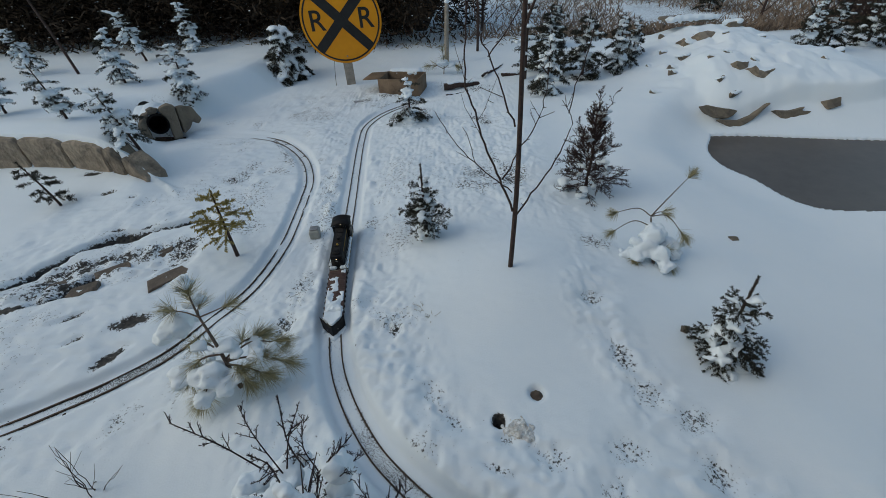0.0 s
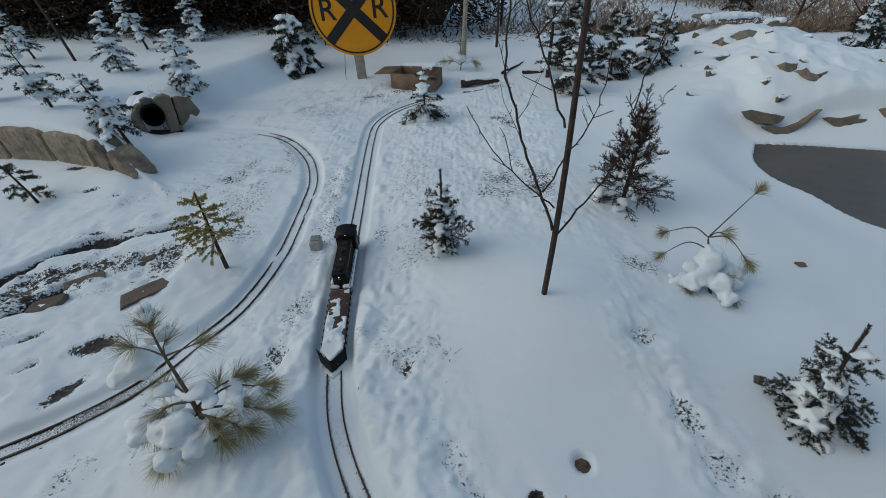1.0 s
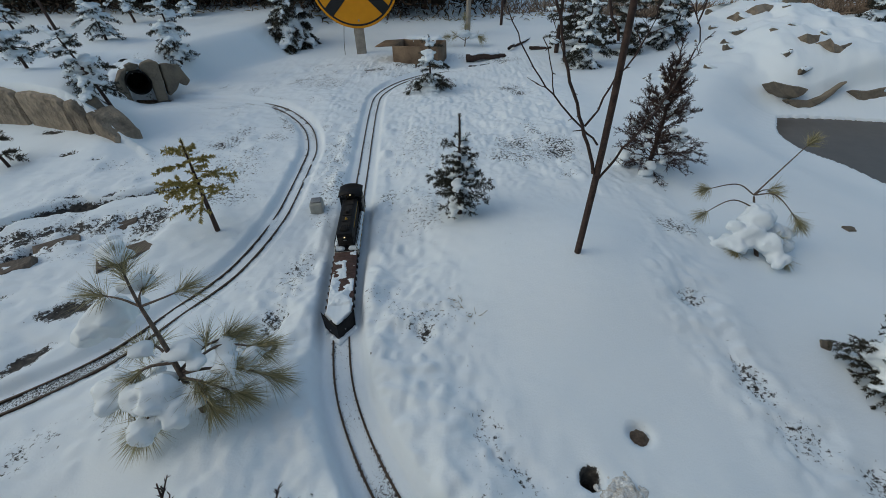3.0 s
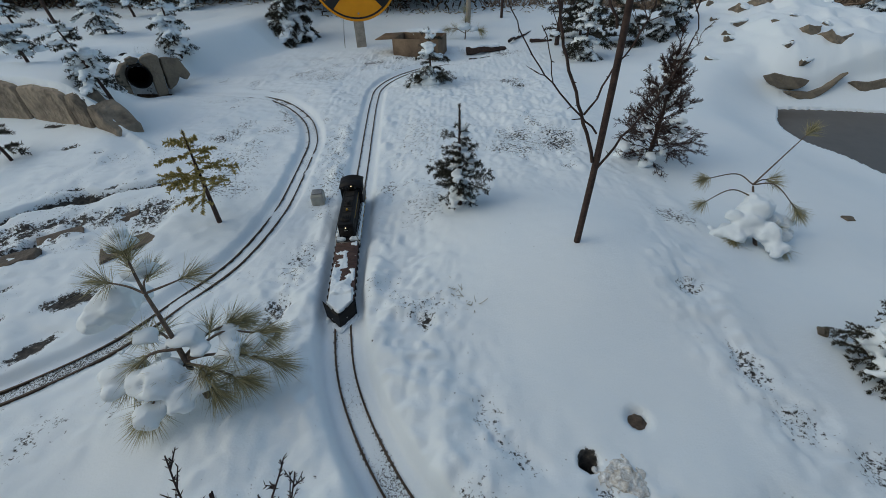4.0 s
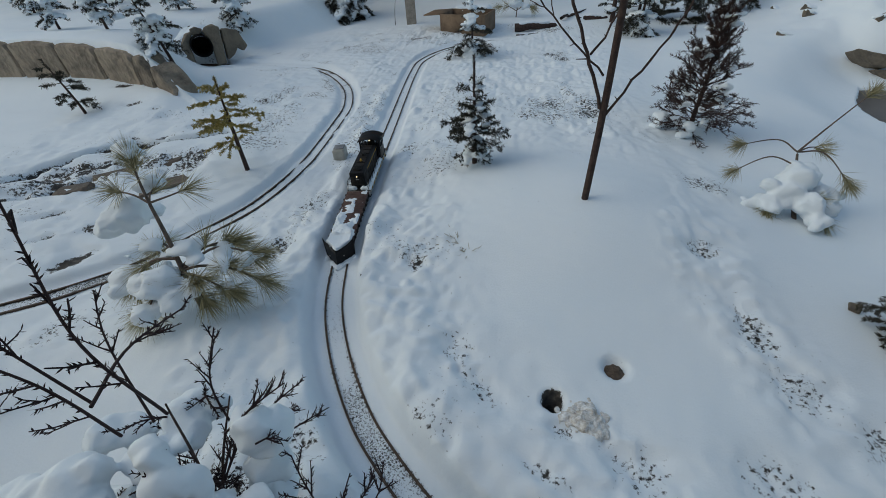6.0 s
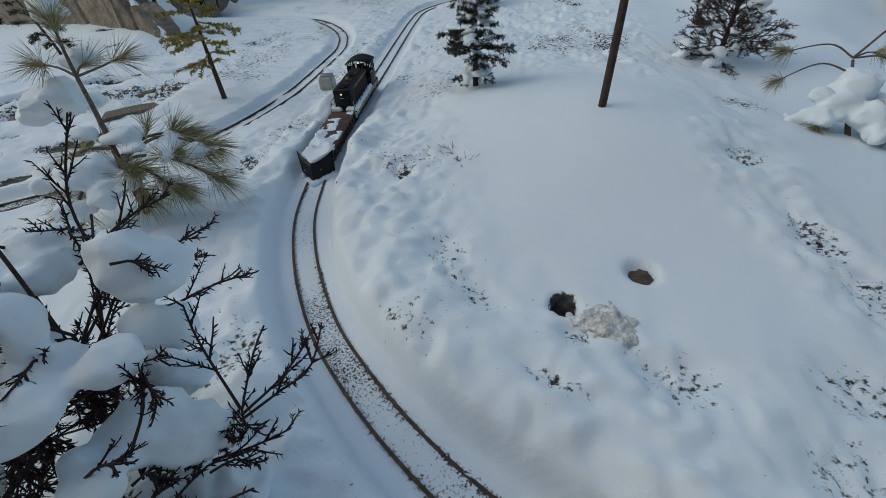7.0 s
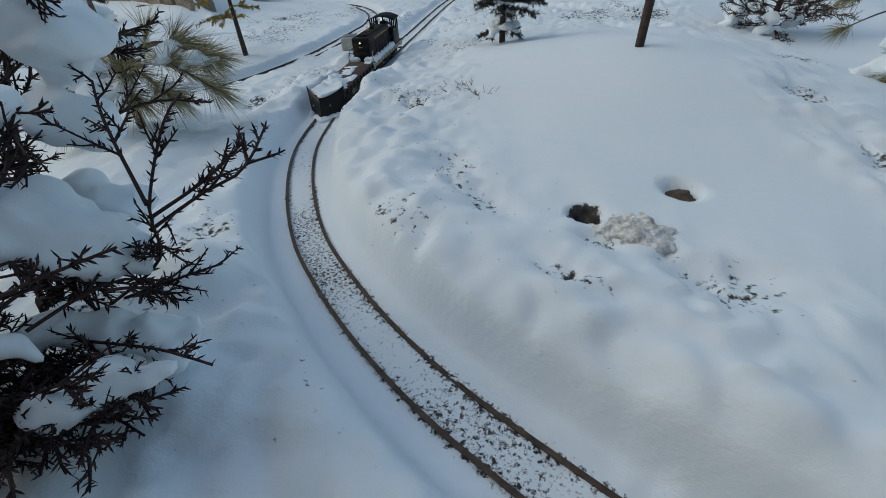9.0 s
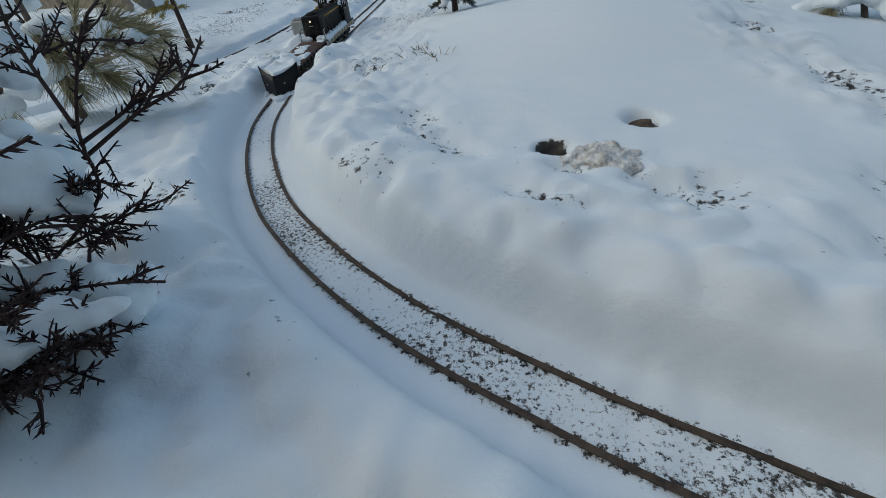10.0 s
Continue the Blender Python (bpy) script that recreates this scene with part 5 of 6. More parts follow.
white_pine("snow-buried white pine with long bare shoots and tufted ends", put(0.945, 1.56), [
    ("stem", [(0, -0.04, -0.02), (0.0, 0.05, 0.08), (0.01, 0.14, 0.17)], 0.008, 0, 0),
    ("shoot", [(0.01, 0.14, 0.17), (0.1, 0.18, 0.26), (0.2, 0.23, 0.345)], 0.0035, 130, 0),
    ("shoot", [(0.01, 0.14, 0.17), (-0.05, 0.17, 0.2), (-0.18, 0.16, 0.18)], 0.003, 90, 0),
    ("shoot", [(0.0, 0.1, 0.14), (-0.08, 0.12, 0.16), (-0.2, 0.08, 0.12)], 0.003, 80, 0),
    ("shoot", [(0.01, 0.14, 0.17), (0.09, 0.13, 0.17), (0.15, 0.04, 0.1)], 0.003, 100, 1),
    ("shoot", [(0.01, 0.14, 0.17), (0.06, 0.16, 0.18), (0.1, 0.14, 0.17)], 0.003, 60, 1),
    ("bough", [(0, 0.08, 0.1), (-0.06, 0.02, 0.08), (-0.1, -0.03, 0.03)], 0.003, 60, 2),
    ("bough", [(0, 0.06, 0.08), (0.05, -0.02, 0.06), (0.06, -0.08, 0.02)], 0.003, 60, 2),
], [(0.0, 0.06, 0.11, 0.06, 0.75), (-0.04, 0.02, 0.08, 0.05, 0.8), (0.02, -0.02, 0.06, 0.05, 0.8), (0.03, -0.07, 0.035, 0.035, 0.8), (-0.09, 0.0, 0.05, 0.04, 0.7), (0.09, 0.05, 0.06, 0.045, 0.8), (-0.13, 0.02, 0.03, 0.03, 0.7),
    (0.02, 0.09, 0.13, 0.045, 0.6), (0.1, 0.0, 0.03, 0.03, 0.8)], 72, 0.06)
white_pine("tiny white pine beside a wooden stake", put(-0.06, 4.85), [
    ("stem", [(0, 0, -0.02), (0.01, 0, 0.1), (0.0, 0, 0.25)], 0.006, 70, 4),
    ("bough", [(0, 0, 0.06), (-0.08, 0, 0.1), (-0.16, 0, 0.1)], 0.004, 80, 2),
    ("bough", [(0, 0, 0.06), (0.08, 0, 0.1), (0.16, -0.02, 0.08)], 0.004, 80, 2)], [(0, 0, 0.12, 0.06, 0.6), (0.1, 0, 0.1, 0.04, 0.6)], 73, 0.1)


def bare_tree(label, at, H, r0, limbs, seed, name="bare_sapling", lean=(0.0, 0.0), bends=()):
    """A leafless young tree. limbs: height up the trunk, direction, length, side twigs; bends: limbs by their points."""
    global RNG
    RNG = np.random.RandomState(seed)
    root = thing(name, label, "tree", pose(*at))
    s = np.linspace(-0.03, 1, 16)
    pts = np.stack([lean[0] * H * s + 0.006 * np.sin(s * 9), lean[1] * H * s + 0.006 * np.cos(s * 7), H * s], 1)
    b = Buf()
    b.tube(pts, r0, r0 * 0.4, 10)
    part("trunk", b, BARK, root)
    ways = []
    for h, d, ln, n in limbs:
        p0 = np.array([np.interp(h / H, s, pts[:, k]) for k in range(3)])
        d = np.array(d, float) / np.linalg.norm(d)
        q = np.stack([p0 + d * ln * u + np.array((0, 0, 0.12 * ln * u * u)) for u in np.linspace(0, 1, 9)])
        q[1:] += RNG.normal(size=(8, 3)) * 0.012 * ln
        ways.append((q, r0 * 0.42, n))
    for line, r, n in bends:
        q = spline(line, 0.03)
        ways.append((q + RNG.normal(size=q.shape) * 0.0025, r, n))
    for q, r, n in ways:
        ln = float(np.linalg.norm(np.diff(q, axis=0), axis=1).sum())
        b = Buf()
        b.tube(q, r, 0.0011, 6)
        for i in range(n):
            k = RNG.randint(len(q) // 4, len(q) - 1)
            dd = q[k + 1] - q[k - 1]
            dd = dd / np.linalg.norm(dd) + RNG.normal(size=3) * 0.55
            tw = bent(q[k], dd, ln * RNG.uniform(0.06, 0.26), -0.15, 5, 0.06)
            b.tube(tw, r0 * 0.12, 0.0006, 4)
            for m in range(2):
                t2 = bent(tw[1 + m], dd + RNG.normal(size=3) * 0.8, 0.015 + 0.015 * RNG.rand(), 0, 3)
                b.tube(t2, 0.0011, 0.0006, 4)
        for k in range(2, len(q) - 1, 2):
            t2 = bent(q[k], RNG.normal(size=3), 0.006 + 0.006 * RNG.rand(), 0, 3)
            b.tube(t2, 0.0014, 0.0009, 4)
        part("limb", b, BARK, root)
    return root


bare_tree("slim leafless sapling with dark brown bark", put(0.237, 1.408), 2.1, 0.0108, [
    (0.95, (0.4, -0.1, 0.9), 0.5, 5), (1.1, (-0.3, 0.4, 0.9), 0.45, 5), (1.35, (0.2, 0.4, 0.8), 0.4, 4), (1.5, (-0.4, 0, 0.8), 0.4, 4)], 81, bends=[
    ([(-0.005, 0, 0.3), (-0.055, 0.01, 0.425), (-0.11, 0.02, 0.555), (-0.15, 0.03, 0.685), (-0.185, 0.04, 0.8), (-0.175, 0.05, 1.0), (-0.15, 0.06, 1.3)], 0.0052, 4),
    ([(-0.01, 0, 0.385), (-0.08, -0.02, 0.45), (-0.155, -0.03, 0.525), (-0.225, -0.04, 0.615), (-0.29, -0.05, 0.73)], 0.003, 1),
    ([(-0.155, -0.03, 0.525), (-0.17, -0.03, 0.6), (-0.205, -0.03, 0.68)], 0.0016, 0),
    ([(-0.06, 0.01, 0.42), (-0.09, 0.0, 0.424), (-0.115, 0.0, 0.43)], 0.002, 0),
    ([(-0.055, 0.01, 0.43), (-0.02, 0.03, 0.475), (0.005, 0.05, 0.52), (0.075, 0.07, 0.62), (0.1, 0.08, 0.72), (0.105, 0.08, 0.83)], 0.0032, 3),
    ([(0.005, 0, 0.265), (0.085, 0.01, 0.4), (0.155, 0.02, 0.52), (0.19, 0.03, 0.62), (0.178, 0.035, 0.68), (0.145, 0.04, 0.735)], 0.0042, 3),
    ([(0.178, 0.035, 0.67), (0.195, 0.05, 0.78), (0.225, 0.06, 0.9), (0.235, 0.07, 1.05)], 0.002, 1),
    ([(0.082, 0.07, 0.64), (0.11, 0.07, 0.66), (0.15, 0.07, 0.665)], 0.0015, 0),
    ([(-0.008, 0, 0.64), (-0.055, 0.01, 0.74), (-0.1, 0.03, 0.86), (-0.143, 0.04, 0.955), (-0.16, 0.05, 1.1)], 0.0036, 2),
    ([(-0.11, 0.03, 0.87), (-0.06, 0.03, 0.93), (-0.02, 0.03, 1.0), (0.03, 0.03, 1.1)], 0.0022, 1),
    ([(-0.06, 0.01, 0.745), (-0.11, 0.0, 0.77), (-0.155, 0.0, 0.8)], 0.0016, 0)])
bare_tree("leaning leafless sapling with thin grey trunk", put(-3.98, 4.68), 1.9, 0.015, [(0.7, (-0.4, 0, 0.9), 0.8, 4), (0.9, (0.4, 0.1, 0.9), 0.8, 4), (1.2, (-0.3, 0.2, 0.9), 0.6, 4)], 82, lean=(-0.12, 0.0))
bare_tree("thin leafless stem standing in the snow", put(0.36, 5.5), 1.7, 0.016, [(0.6, (0.3, 0, 0.9), 0.6, 3), (0.9, (-0.3, 0.1, 0.9), 0.5, 3)], 83)
for i, (x, y, h, ln) in enumerate(((4.75, 5.95, 1.3, 0.8), (5.3, 6.1, 1.5, 0.9), (4.6, 6.9, 1.6, 0.8), (5.6, 6.6, 1.9, 1.0), (6.4, 7.6, 2.0, 1.0), (0.5, 6.6, 1.4, 0.7), (6.1, 6.3, 1.5, 0.8), (5.2, 5.75, 1.1, 0.7), (5.7, 5.95, 1.2, 0.8))):
    bare_tree("tangled leafless shrub with brown stems at the field's edge", put(x, y), h, 0.02, [(h * f, (math.cos(k * 2.4), math.sin(k * 2.4), 0.9), ln, 16) for k, f in enumerate((0.05, 0.1, 0.15, 0.2, 0.3, 0.4, 0.5, 0.6, 0.7))], 90 + i, "bare_shrub")


def dead_twigs(label, at, n, h, spread, seed, name="dry_twigs", material=BARK, r=0.0016):
    global RNG
    RNG = np.random.RandomState(seed)
    root = thing(name, label, "twigs", pose(*at))
    for i in range(n):
        d = np.array((RNG.normal() * spread, RNG.normal() * spread, 1.0))
        b = Buf()
        q = bent((RNG.normal() * 0.02, RNG.normal() * 0.02, -0.01), d, h * RNG.uniform(0.6, 1.1), RNG.normal() * 0.2, 7, 0.05)
        b.tube(q, r, 0.0006, 4)
        b.tube(bent(q[3], d + RNG.normal(size=3) * 0.5, h * 0.3, 0, 4), r * 0.5, 0.0005, 4)
        part("twig", b, material, root)
    return root


dead_twigs("thin bare twigs poking from the snow", put(-1.12, 0.53), 9, 0.2, 0.35, 101)
dead_twigs("withered plant sprig lying in the snow", put(-0.125, 1.2), 24, 0.045, 1.6, 102, "withered_sprig", STRAW, 0.0012)
dead_twigs("withered stalks curled in the snow", put(-0.19, 1.26), 14, 0.05, 1.6, 103, "withered_sprig", STRAW, 0.001)

# The evergreen hedge behind
G3 = "dark evergreen hedge"


def cedar(at, H, R, seed, label):
    global RNG
    RNG = np.random.RandomState(seed)
    root = thing("hedge_cedar", label, "hedge", pose(*at), G3)
    b = Buf()
    b.tube([(0, 0, -0.1), (0, 0, H * 0.5), (0, 0, H * 0.9)], 0.04, 0.01, 6)
    part("trunk", b, BARK, root)
    # Solid lump in leaf colour stands in for the crown's shaded inside
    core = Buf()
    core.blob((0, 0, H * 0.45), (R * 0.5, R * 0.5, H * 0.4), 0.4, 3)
    part("inner_shade", core, CEDAR, root, "solid core standing in for the shaded inner foliage")
    n = 22000
    th, f = RNG.rand(n) * 6.283, RNG.rand(n) ** 0.8
    rr = R * (1.05 - 0.5 * f) * (0.55 + 0.52 * RNG.rand(n) ** 0.7) * (1 + 0.2 * np.sin(th * 5 + f * 20))
    p = np.stack([np.cos(th) * rr, np.sin(th) * rr, 0.02 + H * f], 1)
    d = np.stack([np.cos(th), np.sin(th), 0.2 + 0 * th], 1) + RNG.normal(size=(n, 3)) * 0.7
    b = Buf()
    k = int(n * 0.93)
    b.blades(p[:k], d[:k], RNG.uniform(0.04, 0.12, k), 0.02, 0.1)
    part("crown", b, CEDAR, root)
    b = Buf()
    m = n - k
    for i in range(0, m, 4):
        b.blob(p[k + i] * (1.03, 1.03, 1), np.array((0.02, 0.02, 0.01)) * RNG.uniform(0.2, 0.8), 0.5, 1)
    tagged(part("snow_specks", b, SNOW, root, "scattered specks of snow"), kind="stuff")
    return root


hedge = [cedar(put(-5.6, 6.7), 2.6, 0.85, 110, "tall dark evergreen hedge plant with specks of snow"), cedar(put(-2.2, 6.55), 2.4, 0.8, 111, "tall dark evergreen hedge plant with browning sprays")]
for i in range(14):
    x = -9.8 + i * 0.77
    if x > 0.1 or abs(x + 5.6) < 0.2 or abs(x + 2.2) < 0.2:
        continue
    copy_thing(hedge[i % 2], pose(*put(x, 6.62 + 0.15 * math.sin(i * 2.3) + max(0, -x - 4) * 0.16), 0, 0, i * 67) @ Matrix.Scale(0.92 + 0.16 * ((i * 7) % 5) / 5, 4))
for i in range(8):
    copy_thing(hedge[i % 2], pose(*put(-10 + i * 1.25, 7.9 + 0.2 * (i % 3)), 0, 0, i * 41 + 10) @ Matrix.Scale(1.15, 4))

# The dry grass field beyond
RNG = np.random.RandomState(120)
gr = Buf()
n = 120000
gx, gy = RNG.uniform(0.2, 22, n), 6.1 + 22 * RNG.rand(n) ** 2.1
keep = (fbm(gx, gy, 0.55, 3) + 0.25 * RNG.rand(n) > -0.1) & (RNG.rand(n) < sm(0.2, 3.0, gx) * 0.75 + 0.25)
gx, gy = gx[keep], gy[keep]
gz = land(gx, gy)[0]
n = len(gx)
gr.blades(np.stack([gx, gy, gz - 0.02], 1), np.stack([RNG.normal(size=n) * 0.6, RNG.normal(size=n) * 0.6, np.ones(n)], 1), RNG.uniform(0.06, 0.26, n), 0.013, 0.3)
tagged(new("dry_grass", gr.mesh("dry_grass", DRYGRASS)), "tall tan dry grass standing through the snow", "grass", kind="stuff")
RNG = np.random.RandomState(121)
gr = Buf()
n = 700
gx = RNG.uniform(-9, 1.0, n)
gy = 5.75 + 0.25 * RNG.rand(n) + np.clip(-gx - 4, 0, 9) * 0.16
gz = land(gx, gy)[0]
gr.blades(np.stack([gx, gy, gz - 0.01], 1), np.stack([RNG.normal(size=n), RNG.normal(size=n), np.ones(n) * 0.6], 1), RNG.uniform(0.05, 0.16, n), 0.012, 0.3)
tagged(new("leaf_litter", gr.mesh("leaf_litter", STRAW)), "brown dead stems along the hedge foot", "litter", kind="stuff")


# ---- stones ----
def boulder(name, label, category, at, size, seed, material=GREYROCK, turn=(0, 0, 0), cap=0.0, group="", sharp=0.5):
    """A broken stone with flat faces, cut from a block; cap: how much snow lies on it."""
    global RNG
    RNG = np.random.RandomState(seed)
    root = thing(name, label, category, pose(*at, *turn), group)
    bm = bmesh.new()
    bmesh.ops.create_cube(bm, size=1.0)
    for v in bm.verts:
        v.co *= 1 + 0.16 * RNG.normal()
    for i in range(int(12 - 9 * sharp)):
        n = Vector(RNG.normal(size=3)).normalized()
        reach = (abs(n.x) + abs(n.y) + abs(n.z)) * 0.5
        res = bmesh.ops.bisect_plane(bm, geom=bm.verts[:] + bm.edges[:] + bm.faces[:], plane_co=n * reach * RNG.uniform(0.66, 0.86), plane_no=n, clear_outer=True)
        cut = [e for e in res["geom_cut"] if isinstance(e, bmesh.types.BMEdge)]
        if cut:
            bmesh.ops.contextual_create(bm, geom=cut)
    bmesh.ops.scale(bm, vec=size, verts=bm.verts)
    bmesh.ops.bevel(bm, geom=bm.edges[:], offset=min(size) * 0.07, segments=2, affect="EDGES", profile=0.6)
    bmesh.ops.triangulate(bm, faces=bm.faces[:])
    bmesh.ops.subdivide_edges(bm, edges=[e for e in bm.edges if e.calc_length() > max(size) * 0.18], cuts=2)
    off = Vector(RNG.uniform(0, 60, 3))
    for v in bm.verts:
        v.co *= 1 + 0.06 * noise.noise(v.co * (3.0 / max(size)) + off) + 0.035 * noise.noise(v.co * (9.0 / max(size)) + off)
    part("stone", bm, material, root, smooth=False)
    if cap:
        b = Buf()
        for i in range(9):
            b.blob((RNG.uniform(-0.4, 0.4) * size[0], RNG.uniform(-0.4, 0.4) * size[1], size[2] * 0.5), (size[0] * 0.3, size[1] * 0.35, cap * RNG.uniform(0.7, 1.2)), 0.3)
        fuse(part("snow_cap", b, SNOW, root, "snow lying on top"), max(size) / 30, 4)
    return root


def slab(name, label, category, outline, thick, m, seed, material=STONE, group="", rough=0.006, cap=0.0):
    """A stone with the given outline as its face, broken and weathered at the edges."""
    global RNG
    RNG = np.random.RandomState(seed)
    root = thing(name, label, category, m, group)
    bm = bmesh.new()
    front = [bm.verts.new((0, u, w)) for u, w in outline]
    back = [bm.verts.new((-thick, u, w)) for u, w in outline]
    n = len(front)
    bm.faces.new(front)
    bm.faces.new(back[::-1])
    for i in range(n):
        bm.faces.new((front[i], back[i], back[(i + 1) % n], front[(i + 1) % n]))
    bmesh.ops.recalc_face_normals(bm, faces=bm.faces[:])
    size = max(max(abs(a[0] - b[0]), abs(a[1] - b[1])) for a in outline for b in outline)
    bmesh.ops.bevel(bm, geom=bm.edges[:], offset=size * 0.025, segments=1, affect="EDGES")
    bmesh.ops.triangulate(bm, faces=bm.faces[:])
    for k in range(3):
        bmesh.ops.subdivide_edges(bm, edges=[e for e in bm.edges if e.calc_length() > size * 0.1], cuts=1)
        bmesh.ops.triangulate(bm, faces=[f for f in bm.faces if len(f.verts) > 3])
    off = Vector(RNG.uniform(0, 60, 3))
    for v in bm.verts:
        v.co += (noise.noise_vector(v.co * 14 + off) * rough + noise.noise_vector(v.co * 40 + off) * rough * 0.6)
    part("stone", bm, material, root, smooth=False)
    if cap:
        b = Buf()
        lo, hi = min(u for u, w in outline), max(u for u, w in outline)
        up = sorted((u, w) for u, w in outline if w > 0)
        for i in range(14):
            u = lo + (hi - lo) * (i + RNG.rand()) / 14
            w = float(np.interp(u, [p[0] for p in up], [p[1] for p in up]))
            b.blob((-0.05 + 0.02 * RNG.rand(), u, w + 0.002), (0.06, (hi - lo) * 0.07 + 0.012, cap * RNG.uniform(0.6, 1.2)), 0.4)
        fuse(part("snow_cap", b, SNOW, root, "snow lying on top"), 0.009, 3, 0.003, 30)
    return root


# The low wall that holds the terrace: joints along its face, and the height of its top
G4 = "sandstone wall blocks"
joints = [-4.75, -4.28, -3.8, -3.36, -2.97, -2.64, -2.33, -2.2, -2.02]
tops = [0.31, 0.31, 0.315, 0.31, 0.305, 0.285, 0.255, 0.205, 0.1]
for i in range(8):
    a = np.array((joints[i] + 0.007, np.interp(joints[i], WALL_FRONT[:, 0], WALL_FRONT[:, 1])))
    c = np.array((joints[i + 1] - 0.007, np.interp(joints[i + 1], WALL_FRONT[:, 0], WALL_FRONT[:, 1])))
    w = float(np.linalg.norm(c - a))
    th = math.degrees(math.atan2(*(c - a)[::-1]))
    lean = 0.012 * math.sin(i * 2.7)
    drop = 0.02 if i < 7 else 0.0
    face_line = [(-w / 2 + lean * 0.5, -0.12), (w / 2 - 0.01, -0.12), (w / 2 + 0.003, tops[i + 1] - drop - 0.02), (w / 2 - 0.02, tops[i + 1] - 0.004), (0.06 * w, (tops[i] + tops[i + 1]) / 2 + 0.008), (-w / 2 + 0.02, tops[i] - 0.002), (-w / 2, tops[i] - 0.02)]
    slab("wall_block", "rough tan sandstone block of a low dry wall", "stone block", face_line, 0.15, pose(*((a + c) / 2), 0, 0, 0, th - 90 + 2 * math.sin(i * 4.1)), 201 + i, STONE, G4, 0.0065)

tunnel = thing("tunnel_portal", "black plastic drain pipe tunnel framed by flat stones", "tunnel", pose(-2.42, 3.35, RAIL_TOP + 0.045, 0, 0, -50) @ Matrix.Scale(0.8, 4))
bore = Buf()
ang = np.linspace(0, 2 * np.pi, 28, endpoint=False)
rings = []
for i in range(31):
    x = -0.6 + i * 0.022
    rad = 0.088 + 0.004 * math.sin(i * 2.1)
    rings.append(np.stack([np.full(28, x), np.cos(ang) * rad, 0.155 + np.sin(ang) * rad], 1))
for rad, rev in ((0.097, 1),):
    for i in range(31):
        rings.append(np.stack([np.full(28, 0.06 - i * 0.022), np.cos(ang) * rad, 0.155 + np.sin(ang) * rad], 1))
q = [(i * 28 + j, i * 28 + (j + 1) % 28, (i + 1) * 28 + (j + 1) % 28, (i + 1) * 28 + j) for i in range(len(rings) - 1) for j in range(28)]
bore.add(np.vstack(rings), quads=q)
part("pipe", bore, PIPEPL, tunnel)
# Black disc added close behind the mouth, standing in for the dark inside
part("pipe_end", bm_cyl(0.09, 0.09, 0.02, (-0.17, 0, 0.155), 28, Matrix.Rotation(radians(90), 4, "Y")), PIPEPL, tunnel)
G5 = "stones round the tunnel mouth"
b = Buf()
for i in range(14):
    b.blob((-0.1 - 0.3 * (i % 5) / 5, -0.16 + 0.025 * i, 0.265 - 0.07 * abs(i - 7) / 7), (0.1, 0.07, 0.04), 0.3)
fuse(part("snow_cap", b, SNOW, tunnel, "snow draped over the pipe"), 0.012)
for seed, x, thick, turn, line in ((211, 0.04, 0.09, 6, [(-0.2, -0.02), (-0.1, -0.02), (-0.09, 0.2), (-0.05, 0.25), (-0.03, 0.285), (-0.09, 0.27), (-0.16, 0.2)]), (212, 0.05, 0.1, -4, [(0.08, -0.03), (0.165, -0.03), (0.2, 0.29), (0.15, 0.318), (0.07, 0.305), (0.045, 0.27), (0.085, 0.2)]),
                                   (213, 0.06, 0.07, 8, [(0.195, 0.0), (0.27, 0.03), (0.32, 0.09), (0.365, 0.05), (0.415, 0.09), (0.365, 0.235), (0.29, 0.262), (0.222, 0.268)]), (214, 0.03, 0.08, 0, [(-0.05, 0.255), (0.02, 0.25), (0.06, 0.29), (0.0, 0.315), (-0.05, 0.3)])):
    slab("portal_stone", "flat grey-brown stone set beside the tunnel mouth", "stone", line, thick, tunnel.matrix_basis @ pose(x, 0, 0, 0, -6, turn), seed, GREYROCK, G5, 0.005)

G6 = "stones showing on the rockery"
RNG0 = np.random.RandomState(220)
BANK = (([(-0.16, 0.07), (-0.02, 0.035), (0.11, 0.01), (0.07, -0.03), (0.02, -0.045), (-0.05, -0.03), (-0.12, 0.02)], 2.28, -0.065), ([(-0.17, 0.02), (-0.09, -0.045), (0.0, -0.05), (0.1, -0.005), (0.24, 0.125), (0.235, 0.135), (0.1, 0.045), (-0.02, 0.005), (-0.1, 0.015)], 2.42, -0.135),
        ([(-0.15, 0.06), (-0.03, 0.05), (0.1, 0.075), (0.08, 0.045), (0.16, 0.035), (0.11, -0.005), (0.15, -0.02), (0.1, -0.06), (0.0, -0.055), (-0.08, -0.01)], 2.84, -0.12), ([(-0.06, 0.03), (0.06, 0.05), (0.07, -0.02), (-0.03, -0.04)], 3.14, -0.04))
for i, (line, x, z) in enumerate(BANK):
    slab("rockery_stone", "dark flat stone in the pond bank, streaked with snow", "stone", line, 0.12, pose(x, 3.425 - 0.02 * (i in (1, 2)), z + 0.015, 0, -26, -90), 216 + i, GREYROCK, G6, 0.005)
